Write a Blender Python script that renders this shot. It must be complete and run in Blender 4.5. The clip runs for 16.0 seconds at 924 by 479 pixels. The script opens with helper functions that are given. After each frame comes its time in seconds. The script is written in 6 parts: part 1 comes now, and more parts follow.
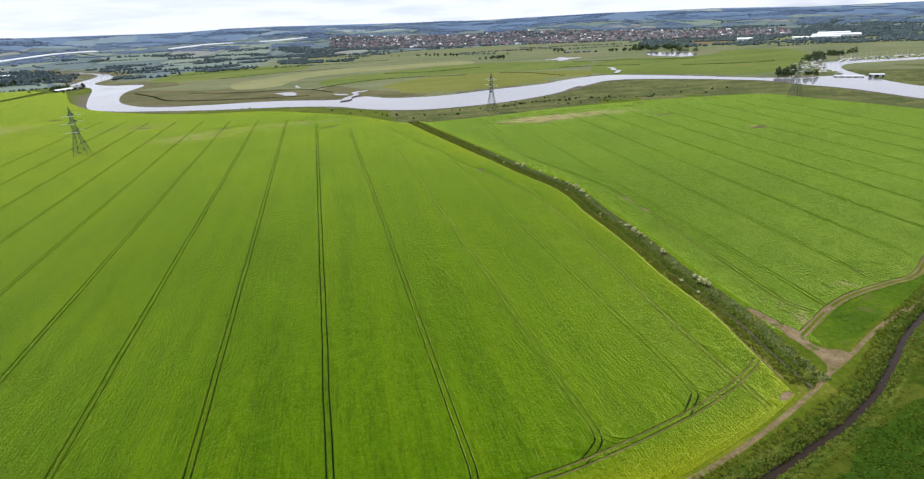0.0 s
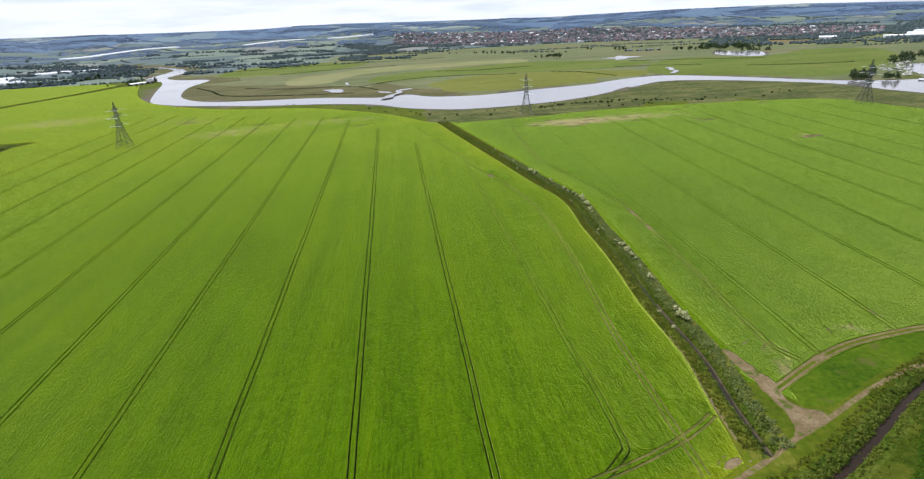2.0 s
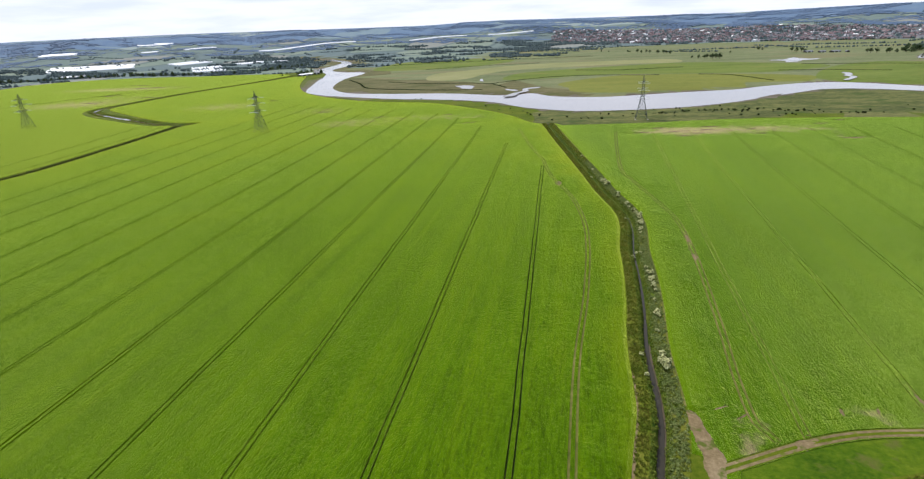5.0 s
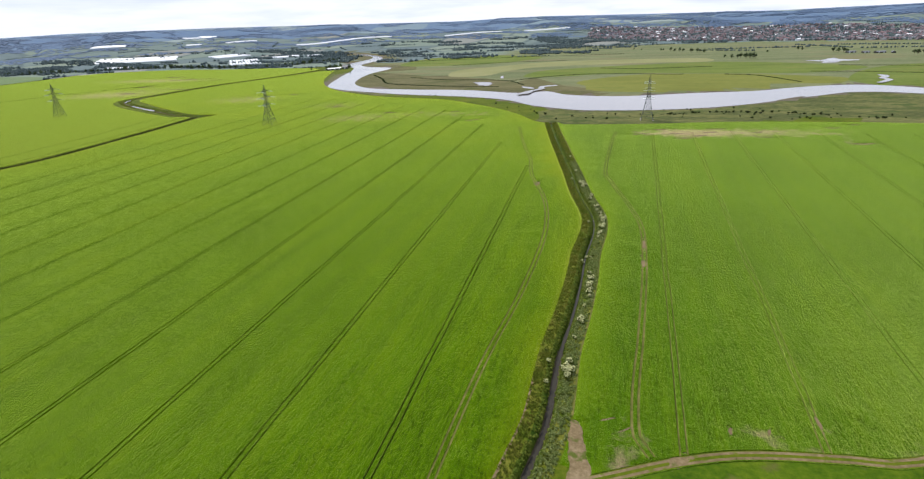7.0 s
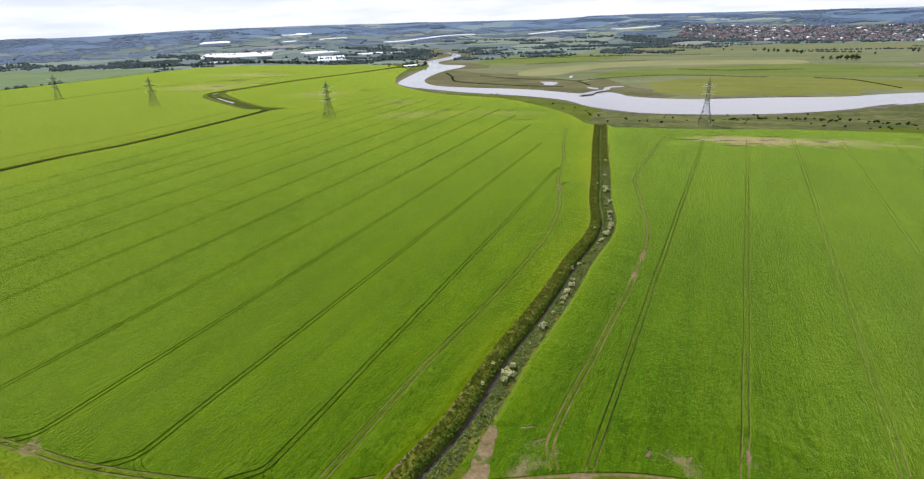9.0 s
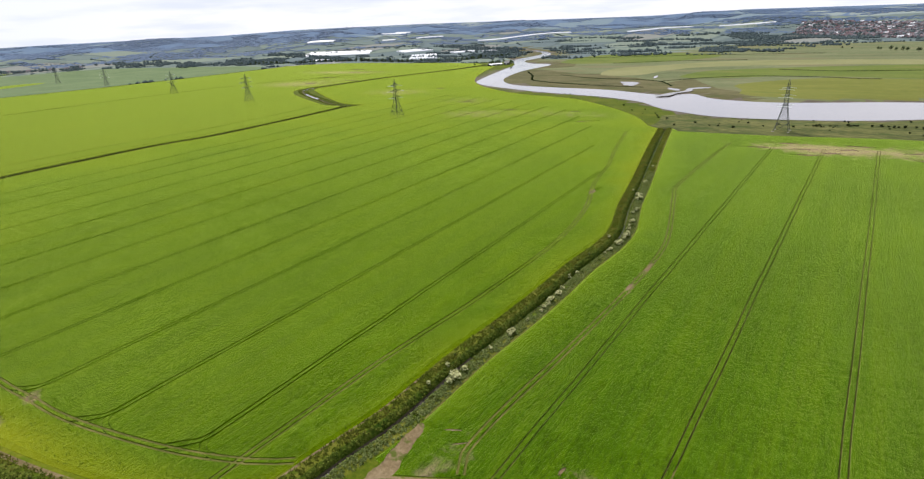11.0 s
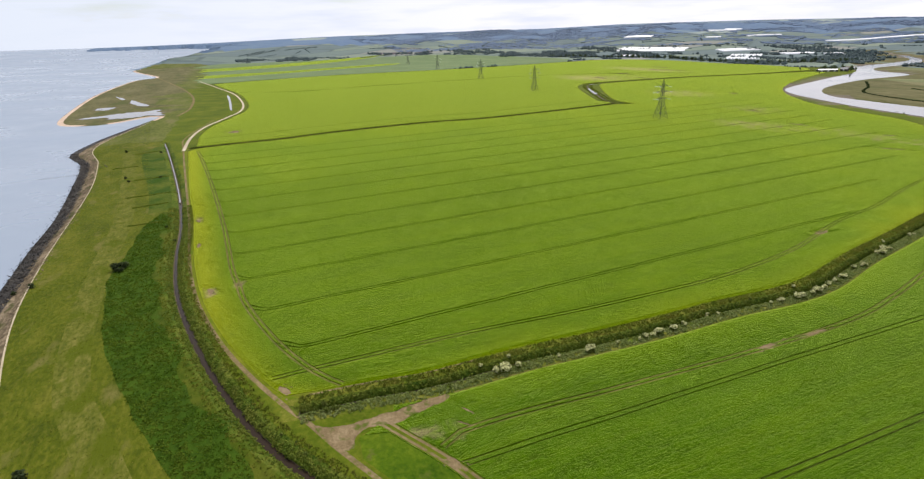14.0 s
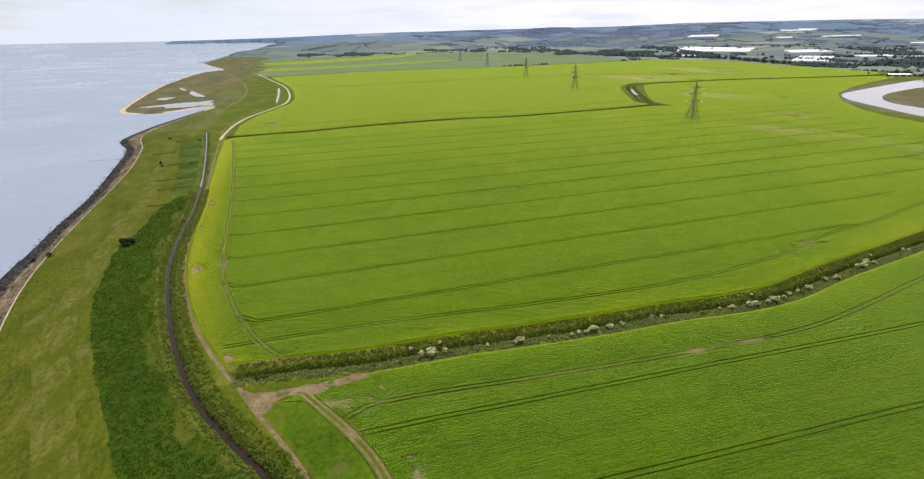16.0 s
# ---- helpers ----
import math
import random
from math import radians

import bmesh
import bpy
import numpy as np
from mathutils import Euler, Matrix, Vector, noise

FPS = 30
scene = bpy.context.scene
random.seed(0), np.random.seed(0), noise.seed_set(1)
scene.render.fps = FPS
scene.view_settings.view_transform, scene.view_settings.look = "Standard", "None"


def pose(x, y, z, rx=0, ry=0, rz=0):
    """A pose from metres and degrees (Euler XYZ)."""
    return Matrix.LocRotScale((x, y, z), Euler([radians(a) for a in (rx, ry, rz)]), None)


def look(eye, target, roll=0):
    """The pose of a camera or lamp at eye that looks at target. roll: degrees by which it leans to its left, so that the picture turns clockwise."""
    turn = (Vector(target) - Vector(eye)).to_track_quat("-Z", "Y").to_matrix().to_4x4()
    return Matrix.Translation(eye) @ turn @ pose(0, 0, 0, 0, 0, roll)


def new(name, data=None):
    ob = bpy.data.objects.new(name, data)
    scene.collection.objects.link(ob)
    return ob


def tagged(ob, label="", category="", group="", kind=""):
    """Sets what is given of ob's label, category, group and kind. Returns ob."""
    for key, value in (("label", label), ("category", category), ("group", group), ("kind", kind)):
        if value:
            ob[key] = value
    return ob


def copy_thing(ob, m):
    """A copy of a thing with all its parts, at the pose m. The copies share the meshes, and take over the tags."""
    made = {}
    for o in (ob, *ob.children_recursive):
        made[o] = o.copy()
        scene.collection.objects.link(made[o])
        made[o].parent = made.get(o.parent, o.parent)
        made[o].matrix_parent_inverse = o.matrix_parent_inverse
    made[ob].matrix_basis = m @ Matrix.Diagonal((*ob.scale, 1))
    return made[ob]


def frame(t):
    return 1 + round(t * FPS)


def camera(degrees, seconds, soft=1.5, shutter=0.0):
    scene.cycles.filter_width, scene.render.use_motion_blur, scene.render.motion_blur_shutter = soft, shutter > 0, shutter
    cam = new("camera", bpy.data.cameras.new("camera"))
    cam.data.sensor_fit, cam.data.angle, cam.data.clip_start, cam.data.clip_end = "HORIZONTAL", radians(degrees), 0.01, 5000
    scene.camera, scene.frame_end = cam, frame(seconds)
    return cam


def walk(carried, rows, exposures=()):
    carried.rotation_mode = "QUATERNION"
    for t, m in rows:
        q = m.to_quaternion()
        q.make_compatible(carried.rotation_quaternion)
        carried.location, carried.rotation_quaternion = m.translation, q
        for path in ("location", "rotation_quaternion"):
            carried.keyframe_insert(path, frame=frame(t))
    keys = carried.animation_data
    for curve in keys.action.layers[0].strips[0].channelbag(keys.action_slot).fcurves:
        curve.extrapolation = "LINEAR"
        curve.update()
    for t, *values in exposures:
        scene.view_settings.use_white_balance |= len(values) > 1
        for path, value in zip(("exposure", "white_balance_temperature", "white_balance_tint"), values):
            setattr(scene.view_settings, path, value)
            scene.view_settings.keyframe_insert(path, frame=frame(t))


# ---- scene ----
cam = camera(81.5, 16.0, 1.25)
PATH = [
    (0, (-3.055, -4.094, 109.03), (-2.689, -2.28, 108.273), -2.9),
    (0.5, (8.178, -1.268, 108.966), (8.535, 0.547, 108.206), -2.9),
    (1, (19.282, 1.427, 108.89), (19.564, 3.256, 108.131), -2.8),
    (1.5, (30.489, 3.357, 108.816), (30.679, 5.198, 108.058), -3.0),
    (2, (41.416, 4.884, 108.678), (41.555, 6.73, 107.922), -3.0),
    (2.5, (52.077, 6.124, 108.54), (52.14, 7.976, 107.787), -2.7),
    (3, (62.654, 7.217, 108.411), (62.566, 9.068, 107.658), -2.6),
    (3.5, (73.236, 8.511, 108.352), (73.043, 10.355, 107.601), -2.6),
    (4, (84.172, 10.334, 108.339), (83.883, 12.165, 107.588), -2.7),
    (4.2, (88.464, 11.194, 108.326), (88.146, 13.021, 107.579), -2.9),
    (6.3, (132.206, 21.192, 107.63), (131.713, 22.981, 106.884), -2.4),
    (6.5, (136.38, 22.252, 107.621), (135.875, 24.038, 106.874), -2.5),
    (7, (146.882, 25.056, 107.638), (146.35, 26.833, 106.889), -2.5),
    (7.5, (157.178, 28.032, 107.608), (156.594, 29.791, 106.858), -2.4),
    (8, (167.421, 31.087, 107.556), (166.775, 32.824, 106.805), -2.5),
    (8.5, (177.569, 34.266, 107.506), (176.857, 35.979, 106.759), -2.3),
    (9, (187.673, 37.661, 107.459), (186.868, 39.334, 106.715), -2.4),
    (9.5, (197.488, 41.611, 107.496), (196.57, 43.227, 106.756), -2.3),
    (9.7, (201.364, 43.555, 107.501), (200.401, 45.144, 106.762), -2.3),
    (11.8, (241.218, 67.948, 107.536), (239.979, 69.336, 106.802), -2.7),
    (12, (244.829, 70.482, 107.541), (243.528, 71.812, 106.808), -2.5),
    (12.5, (253.322, 77.497, 107.555), (251.873, 78.667, 106.827), -2.1),
    (13, (261.195, 85.27, 107.497), (259.628, 86.282, 106.775), -1.8),
    (13.5, (268.01, 93.893, 107.492), (266.363, 94.771, 106.773), -1.6),
    (14, (273.736, 103.075, 107.584), (272.01, 103.786, 106.868), -1.6),
    (14.5, (278.669, 112.913, 107.837), (276.907, 113.531, 107.121), -1.3),
    (15, (284.085, 122.285, 108.124), (282.305, 122.849, 107.408), -1.2),
    (15.5, (290.704, 130.878, 108.341), (288.917, 131.417, 107.622), -1.2),
    (16, (297.921, 139.427, 108.474), (296.129, 139.948, 107.752), -1.0),
]
walk(cam, [(t, look(eye, target, roll)) for t, eye, target, roll in PATH],
     [(0.0, 0.26, 6190, 11), (8.0, 0.28, 6300, 12), (12.0, 0.26, 6600, 13), (16.0, 0.24, 6720, 13)])

# ---- world, sun ----
SUN_FROM = Vector((-0.80, 0.60, 1.45)).normalized()
world = bpy.data.worlds.new("sky")
scene.world = world
world.use_nodes = True
wt = world.node_tree
wt.nodes.clear()
w_out = wt.nodes.new("ShaderNodeOutputWorld")
w_bg = wt.nodes.new("ShaderNodeBackground")
w_sky = wt.nodes.new("ShaderNodeTexSky")
w_sky.sky_type = "NISHITA"
w_sky.sun_disc = False
w_sky.sun_elevation = math.asin(SUN_FROM.z)
w_sky.sun_rotation = math.atan2(SUN_FROM.x, SUN_FROM.y)
w_sky.air_density, w_sky.dust_density, w_sky.ozone_density = 1.0, 0.6, 1.2
w_tc = wt.nodes.new("ShaderNodeTexCoord")
w_map = wt.nodes.new("ShaderNodeMapping")
w_map.inputs["Scale"].default_value = (2.2, 2.2, 16.0)
w_noise = wt.nodes.new("ShaderNodeTexNoise")
w_noise.inputs["Scale"].default_value = 1.6
w_noise.inputs["Detail"].default_value = 7.0
w_noise.inputs["Roughness"].default_value = 0.55
w_ramp = wt.nodes.new("ShaderNodeValToRGB")
w_ramp.color_ramp.elements[0].position, w_ramp.color_ramp.elements[1].position = 0.20, 0.44
w_mix = wt.nodes.new("ShaderNodeMix")
w_mix.data_type = "RGBA"
w_noise2 = wt.nodes.new("ShaderNodeTexNoise")
w_noise2.inputs["Scale"].default_value = 3.1
w_noise2.inputs["Detail"].default_value = 5.0
w_cloud = wt.nodes.new("ShaderNodeValToRGB")
w_cloud.color_ramp.elements[0].position, w_cloud.color_ramp.elements[1].position = 0.33, 0.55
w_cloud.color_ramp.elements[0].color = (7.6, 8.2, 9.6, 1)
w_cloud.color_ramp.elements[1].color = (9.3, 9.6, 10.4, 1)
wt.links.new(w_tc.outputs["Generated"], w_map.inputs["Vector"])
wt.links.new(w_map.outputs["Vector"], w_noise.inputs["Vector"])
wt.links.new(w_map.outputs["Vector"], w_noise2.inputs["Vector"])
wt.links.new(w_noise.outputs["Fac"], w_ramp.inputs["Fac"])
wt.links.new(w_noise2.outputs["Fac"], w_cloud.inputs["Fac"])
wt.links.new(w_ramp.outputs["Color"], w_mix.inputs["Factor"])
wt.links.new(w_sky.outputs["Color"], w_mix.inputs["A"])
w_dir = wt.nodes.new("ShaderNodeVectorMath")
w_dir.operation = "DOT_PRODUCT"
w_dir.inputs[1].default_value = (-0.50, -0.87, 0.0)
w_side = wt.nodes.new("ShaderNodeMapRange")
w_side.interpolation_type = "SMOOTHSTEP"
w_side.inputs["From Min"].default_value, w_side.inputs["From Max"].default_value = -0.1, 0.95
w_thin = wt.nodes.new("ShaderNodeMix")
w_thin.data_type = "RGBA"
w_thin.inputs["B"].default_value = (7.1, 8.0, 9.3, 1)
wt.links.new(w_tc.outputs["Generated"], w_dir.inputs[0])
wt.links.new(w_dir.outputs["Value"], w_side.inputs["Value"])
wt.links.new(w_side.outputs["Result"], w_thin.inputs["Factor"])
wt.links.new(w_cloud.outputs["Color"], w_thin.inputs["A"])
wt.links.new(w_thin.outputs["Result"], w_mix.inputs["B"])
wt.links.new(w_mix.outputs["Result"], w_bg.inputs["Color"])
wt.links.new(w_bg.outputs["Background"], w_out.inputs["Surface"])
w_bg.inputs["Strength"].default_value = 0.09

sun = new("sun", bpy.data.lights.new("sun", "SUN"))
sun.data.energy, sun.data.angle, sun.data.color = 3.6, radians(0.8), (1.0, 0.95, 0.86)
sun.matrix_world = look(SUN_FROM * 400, (0, 0, 0))

# ---- materials ----


def nodes_of(name):
    m = bpy.data.materials.new(name)
    m.use_nodes = True
    return m, m.node_tree, m.node_tree.nodes["Principled BSDF"]


def noise_of(nt, vec, scale, detail=4.0, rough=0.6):
    n = nt.nodes.new("ShaderNodeTexNoise")
    n.inputs["Scale"].default_value = scale
    n.inputs["Detail"].default_value = detail
    n.inputs["Roughness"].default_value = rough
    nt.links.new(vec, n.inputs["Vector"])
    return n.outputs["Fac"]


def ramp_of(nt, fac, stops):
    r = nt.nodes.new("ShaderNodeValToRGB")
    el = r.color_ramp.elements
    while len(el) < len(stops):
        el.new(0.5)
    for e, (p, c) in zip(el, stops):
        e.position = p
        e.color = (*c, 1) if len(c) == 3 else c
    nt.links.new(fac, r.inputs["Fac"])
    return r.outputs["Color"]


def mix_of(nt, fac, a, b, mode="MIX"):
    m = nt.nodes.new("ShaderNodeMix")
    m.data_type = "RGBA"
    m.blend_type = mode
    for key, v in (("Factor", fac), ("A", a), ("B", b)):
        if isinstance(v, (int, float)):
            m.inputs[key].default_value = v
        elif isinstance(v, tuple):
            m.inputs[key].default_value = (*v, 1)
        else:
            nt.links.new(v, m.inputs[key])
    return m.outputs["Result"]


def bump_of(nt, bsdf, height, strength, distance):
    b = nt.nodes.new("ShaderNodeBump")
    b.inputs["Strength"].default_value = strength
    b.inputs["Distance"].default_value = distance
    nt.links.new(height, b.inputs["Height"])
    nt.links.new(b.outputs["Normal"], bsdf.inputs["Normal"])


def place_of(nt, scale=(1, 1, 1), turn=0.0):
    g = nt.nodes.new("ShaderNodeNewGeometry")
    m = nt.nodes.new("ShaderNodeMapping")
    m.inputs["Scale"].default_value = scale
    m.inputs["Rotation"].default_value = (0, 0, turn)
    nt.links.new(g.outputs["Position"], m.inputs["Vector"])
    return m.outputs["Vector"]


def grain(name, dark, mid, light, fine=0.8, broad=0.03, rough=0.9, bump=0.5, relief=0.3, scale=(1, 1, 1), turn=0.0, patch=None, sharp=0.14):
    """A natural surface: three tones over a fine and a broad noise, optional patches of another tone."""
    m, nt, b = nodes_of(name)
    v = place_of(nt, scale, turn)
    n1 = noise_of(nt, v, fine, 6.0, 0.65)
    n2 = noise_of(nt, v, broad, 5.0, 0.6)
    c1 = ramp_of(nt, n1, [(0.5 - sharp, dark), (0.5, mid), (0.5 + sharp, light)])
    c2 = ramp_of(nt, n2, [(0.5 - sharp, dark), (0.5, mid), (0.5 + sharp, light)])
    c = mix_of(nt, 0.5, c1, c2)
    if patch:
        n3 = noise_of(nt, v, patch[1], 4.0, 0.55)
        f = ramp_of(nt, n3, [(patch[2], (0, 0, 0)), (patch[2] + 0.1, (1, 1, 1))])
        c = mix_of(nt, f, c, patch[0])
    nt.links.new(c, b.inputs["Base Color"])
    b.inputs["Roughness"].default_value = rough
    b.inputs["Specular IOR Level"].default_value = 0.05
    bump_of(nt, b, n1, bump, relief)
    return m


def crop_mat(name, dark, mid, light, edge, turn, sheen_tint=(0.68, 0.80, 0.14)):
    """Young cereal: drilled rows, mottling, darker flecks, paler stressed crop at the margins plus a painted far
    brightening (mesh attribute 'margin').
    """
    m, nt, b = nodes_of(name)
    rows = place_of(nt, (1.5, 0.13, 1.0), turn)
    lanes = place_of(nt, (0.16, 0.006, 1.0), turn)
    free = place_of(nt)
    n_row = noise_of(nt, rows, 1.0, 5.0, 0.7)
    n_tuft = noise_of(nt, free, 0.5, 6.0, 0.8)
    n_lane = noise_of(nt, lanes, 1.0, 3.0, 0.6)
    n_broad = noise_of(nt, free, 0.012, 5.0, 0.55)
    # deep: 0.3 of the dark tone, for low row and tuft noise and flecks
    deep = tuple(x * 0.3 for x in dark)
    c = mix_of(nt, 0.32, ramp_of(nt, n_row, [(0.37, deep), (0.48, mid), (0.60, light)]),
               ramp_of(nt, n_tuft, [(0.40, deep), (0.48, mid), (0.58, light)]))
    c = mix_of(nt, 0.34, c, ramp_of(nt, n_lane, [(0.38, dark), (0.5, mid), (0.62, tuple(x * y for x, y in zip(light, (1.15, 1.0, 0.8))))]))
    c = mix_of(nt, 0.22, c, ramp_of(nt, n_broad, [(0.35, dark), (0.5, mid), (0.65, light)]))
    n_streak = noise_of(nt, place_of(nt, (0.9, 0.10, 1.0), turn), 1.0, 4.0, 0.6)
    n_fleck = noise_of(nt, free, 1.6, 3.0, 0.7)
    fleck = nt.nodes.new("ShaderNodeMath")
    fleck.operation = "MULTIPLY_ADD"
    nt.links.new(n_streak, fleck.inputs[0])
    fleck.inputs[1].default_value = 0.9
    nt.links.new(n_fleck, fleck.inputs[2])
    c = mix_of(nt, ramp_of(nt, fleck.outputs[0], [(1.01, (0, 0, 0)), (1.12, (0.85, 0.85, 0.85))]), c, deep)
    a = nt.nodes.new("ShaderNodeAttribute")
    a.attribute_name = "margin"
    add = nt.nodes.new("ShaderNodeMath")
    add.operation = "MULTIPLY_ADD"
    nt.links.new(n_broad, add.inputs[0])
    add.inputs[1].default_value = 0.55
    nt.links.new(a.outputs["Fac"], add.inputs[2])
    f = ramp_of(nt, add.outputs[0], [(0.34, (0, 0, 0)), (1.15, (1, 1, 1))])
    c = mix_of(nt, f, c, edge)
    thin = nt.nodes.new("ShaderNodeAttribute")
    thin.attribute_name = "thin"
    n_thin = noise_of(nt, free, 0.09, 6.0, 0.7)
    tsum = nt.nodes.new("ShaderNodeMath")
    tsum.operation = "ADD"
    nt.links.new(n_thin, tsum.inputs[0])
    nt.links.new(thin.outputs["Fac"], tsum.inputs[1])
    c = mix_of(nt, ramp_of(nt, tsum.outputs[0], [(0.76, (0, 0, 0)), (1.04, (1, 1, 1))]), c, (0.225, 0.158, 0.104))
    nt.links.new(c, b.inputs["Base Color"])
    b.inputs["Roughness"].default_value = 0.85
    b.inputs["Specular IOR Level"].default_value = 0.0
    # sheen stands in for far-crop brightening at grazing view, its blue for haze
    b.inputs["Sheen Weight"].default_value = 0.95
    b.inputs["Sheen Roughness"].default_value = 0.28
    b.inputs["Sheen Tint"].default_value = (*sheen_tint, 1)
    sm = nt.nodes.new("ShaderNodeMath")
    sm.operation = "ADD"
    nt.links.new(n_row, sm.inputs[0])
    nt.links.new(n_tuft, sm.inputs[1])
    bump_of(nt, b, sm.outputs[0], 0.9, 0.6)
    return m


def water_mat(name, tint, rough=0.08, wave=0.25, scale=0.5, gloss=0.5):
    m, nt, b = nodes_of(name)
    v = place_of(nt)
    n = noise_of(nt, v, scale, 4.0, 0.6)
    n2 = noise_of(nt, v, scale * 0.02, 4.0, 0.6)
    c = ramp_of(nt, n2, [(0.35, tuple(x * 0.85 for x in tint)), (0.65, tint)])
    nt.links.new(c, b.inputs["Base Color"])
    rr = ramp_of(nt, n2, [(0.35, (rough * 0.6,) * 3), (0.65, (rough * 2.0,) * 3)])
    nt.links.new(rr, b.inputs["Roughness"])
    b.inputs["IOR"].default_value = 1.33
    b.inputs["Specular IOR Level"].default_value = gloss
    bump_of(nt, b, n, wave, 0.08)
    return m


def plain(name, colour, rough=0.7, metal=0.0, vary=0.12, scale=2.0):
    m, nt, b = nodes_of(name)
    v = place_of(nt)
    n = noise_of(nt, v, scale, 4.0, 0.6)
    c = ramp_of(nt, n, [(0.3, tuple(x * (1 - vary) for x in colour)), (0.7, tuple(min(1, x * (1 + vary)) for x in colour))])
    nt.links.new(c, b.inputs["Base Color"])
    b.inputs["Roughness"].default_value = rough
    b.inputs["Metallic"].default_value = metal
    return m


def leafy(name, dark, light, vary=0.5, clump=0.0, other=(0, 0, 0)):
    """Foliage: tone by object and by leaf clump, with stands of another tone where clump is given."""
    m, nt, b = nodes_of(name)
    g = nt.nodes.new("ShaderNodeNewGeometry")
    oi = nt.nodes.new("ShaderNodeObjectInfo")
    s = nt.nodes.new("ShaderNodeMath")
    s.operation = "MULTIPLY_ADD"
    nt.links.new(oi.outputs["Random"], s.inputs[0])
    s.inputs[1].default_value = vary
    t = nt.nodes.new("ShaderNodeMath")
    t.operation = "MULTIPLY"
    nt.links.new(g.outputs["Random Per Island"], t.inputs[0])
    t.inputs[1].default_value = 1.0 - vary
    nt.links.new(t.outputs[0], s.inputs[2])
    c = ramp_of(nt, s.outputs[0], [(0.0, dark), (1.0, light)])
    if clump:
        n = noise_of(nt, place_of(nt), clump, 4.0, 0.6)
        c = mix_of(nt, ramp_of(nt, n, [(0.40, (0, 0, 0)), (0.60, (0.75, 0.75, 0.75))]), c, other)
    nt.links.new(c, b.inputs["Base Color"])
    b.inputs["Roughness"].default_value = 0.7
    b.inputs["Specular IOR Level"].default_value = 0.1
    tr = nt.nodes.new("ShaderNodeBsdfTranslucent")
    nt.links.new(c, tr.inputs["Color"])
    mx = nt.nodes.new("ShaderNodeMixShader")
    mx.inputs[0].default_value = 0.4
    nt.links.new(b.outputs[0], mx.inputs[1])
    nt.links.new(tr.outputs[0], mx.inputs[2])
    nt.links.new(mx.outputs[0], nt.nodes["Material Output"].inputs["Surface"])
    return m


def patchwork(name, scale, wooded):
    """Fields of many tones with hedges between them; on the hills more wood than field."""
    m, nt, b = nodes_of(name)
    v = place_of(nt, (1.0, 0.6, 0.0), 0.4)
    n = nt.nodes.new("ShaderNodeTexNoise")
    n.inputs["Scale"].default_value = 0.002
    nt.links.new(v, n.inputs["Vector"])
    warp = nt.nodes.new("ShaderNodeVectorMath")
    warp.operation = "MULTIPLY_ADD"
    nt.links.new(n.outputs["Color"], warp.inputs[0])
    warp.inputs[1].default_value = (160, 160, 0)
    nt.links.new(v, warp.inputs[2])
    cells = nt.nodes.new("ShaderNodeTexVoronoi")
    cells.inputs["Scale"].default_value = scale
    nt.links.new(warp.outputs[0], cells.inputs["Vector"])
    rand = nt.nodes.new("ShaderNodeSeparateColor")
    nt.links.new(cells.outputs["Color"], rand.inputs["Color"])
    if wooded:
        # distance haze is put into these blue wood and field tones
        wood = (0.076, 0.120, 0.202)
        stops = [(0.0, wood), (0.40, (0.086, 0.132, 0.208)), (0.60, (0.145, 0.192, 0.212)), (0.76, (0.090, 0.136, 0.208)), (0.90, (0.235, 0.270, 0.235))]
    else:
        # milder distance haze put into the farmland tones, greyed and bluish
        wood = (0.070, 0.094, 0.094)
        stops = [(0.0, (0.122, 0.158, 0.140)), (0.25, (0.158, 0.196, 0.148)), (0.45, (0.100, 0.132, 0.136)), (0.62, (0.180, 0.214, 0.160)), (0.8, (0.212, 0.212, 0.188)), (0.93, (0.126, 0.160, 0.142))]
    c = ramp_of(nt, rand.outputs["Red"], stops)
    nt.nodes[-1].color_ramp.interpolation = "CONSTANT"
    edge = nt.nodes.new("ShaderNodeTexVoronoi")
    edge.feature = "DISTANCE_TO_EDGE"
    edge.inputs["Scale"].default_value = scale
    nt.links.new(warp.outputs[0], edge.inputs["Vector"])
    hedge = ramp_of(nt, edge.outputs["Distance"], [(0.02, (1, 1, 1)), (0.05, (0, 0, 0))])
    c = mix_of(nt, hedge, c, wood)
    fine = noise_of(nt, place_of(nt), 0.02, 5.0, 0.65)
    c = mix_of(nt, 0.35, c, ramp_of(nt, fine, [(0.35, wood), (0.65, stops[2][1])]))
    nt.links.new(c, b.inputs["Base Color"])
    b.inputs["Roughness"].default_value = 0.95
    b.inputs["Specular IOR Level"].default_value = 0.05
    return m


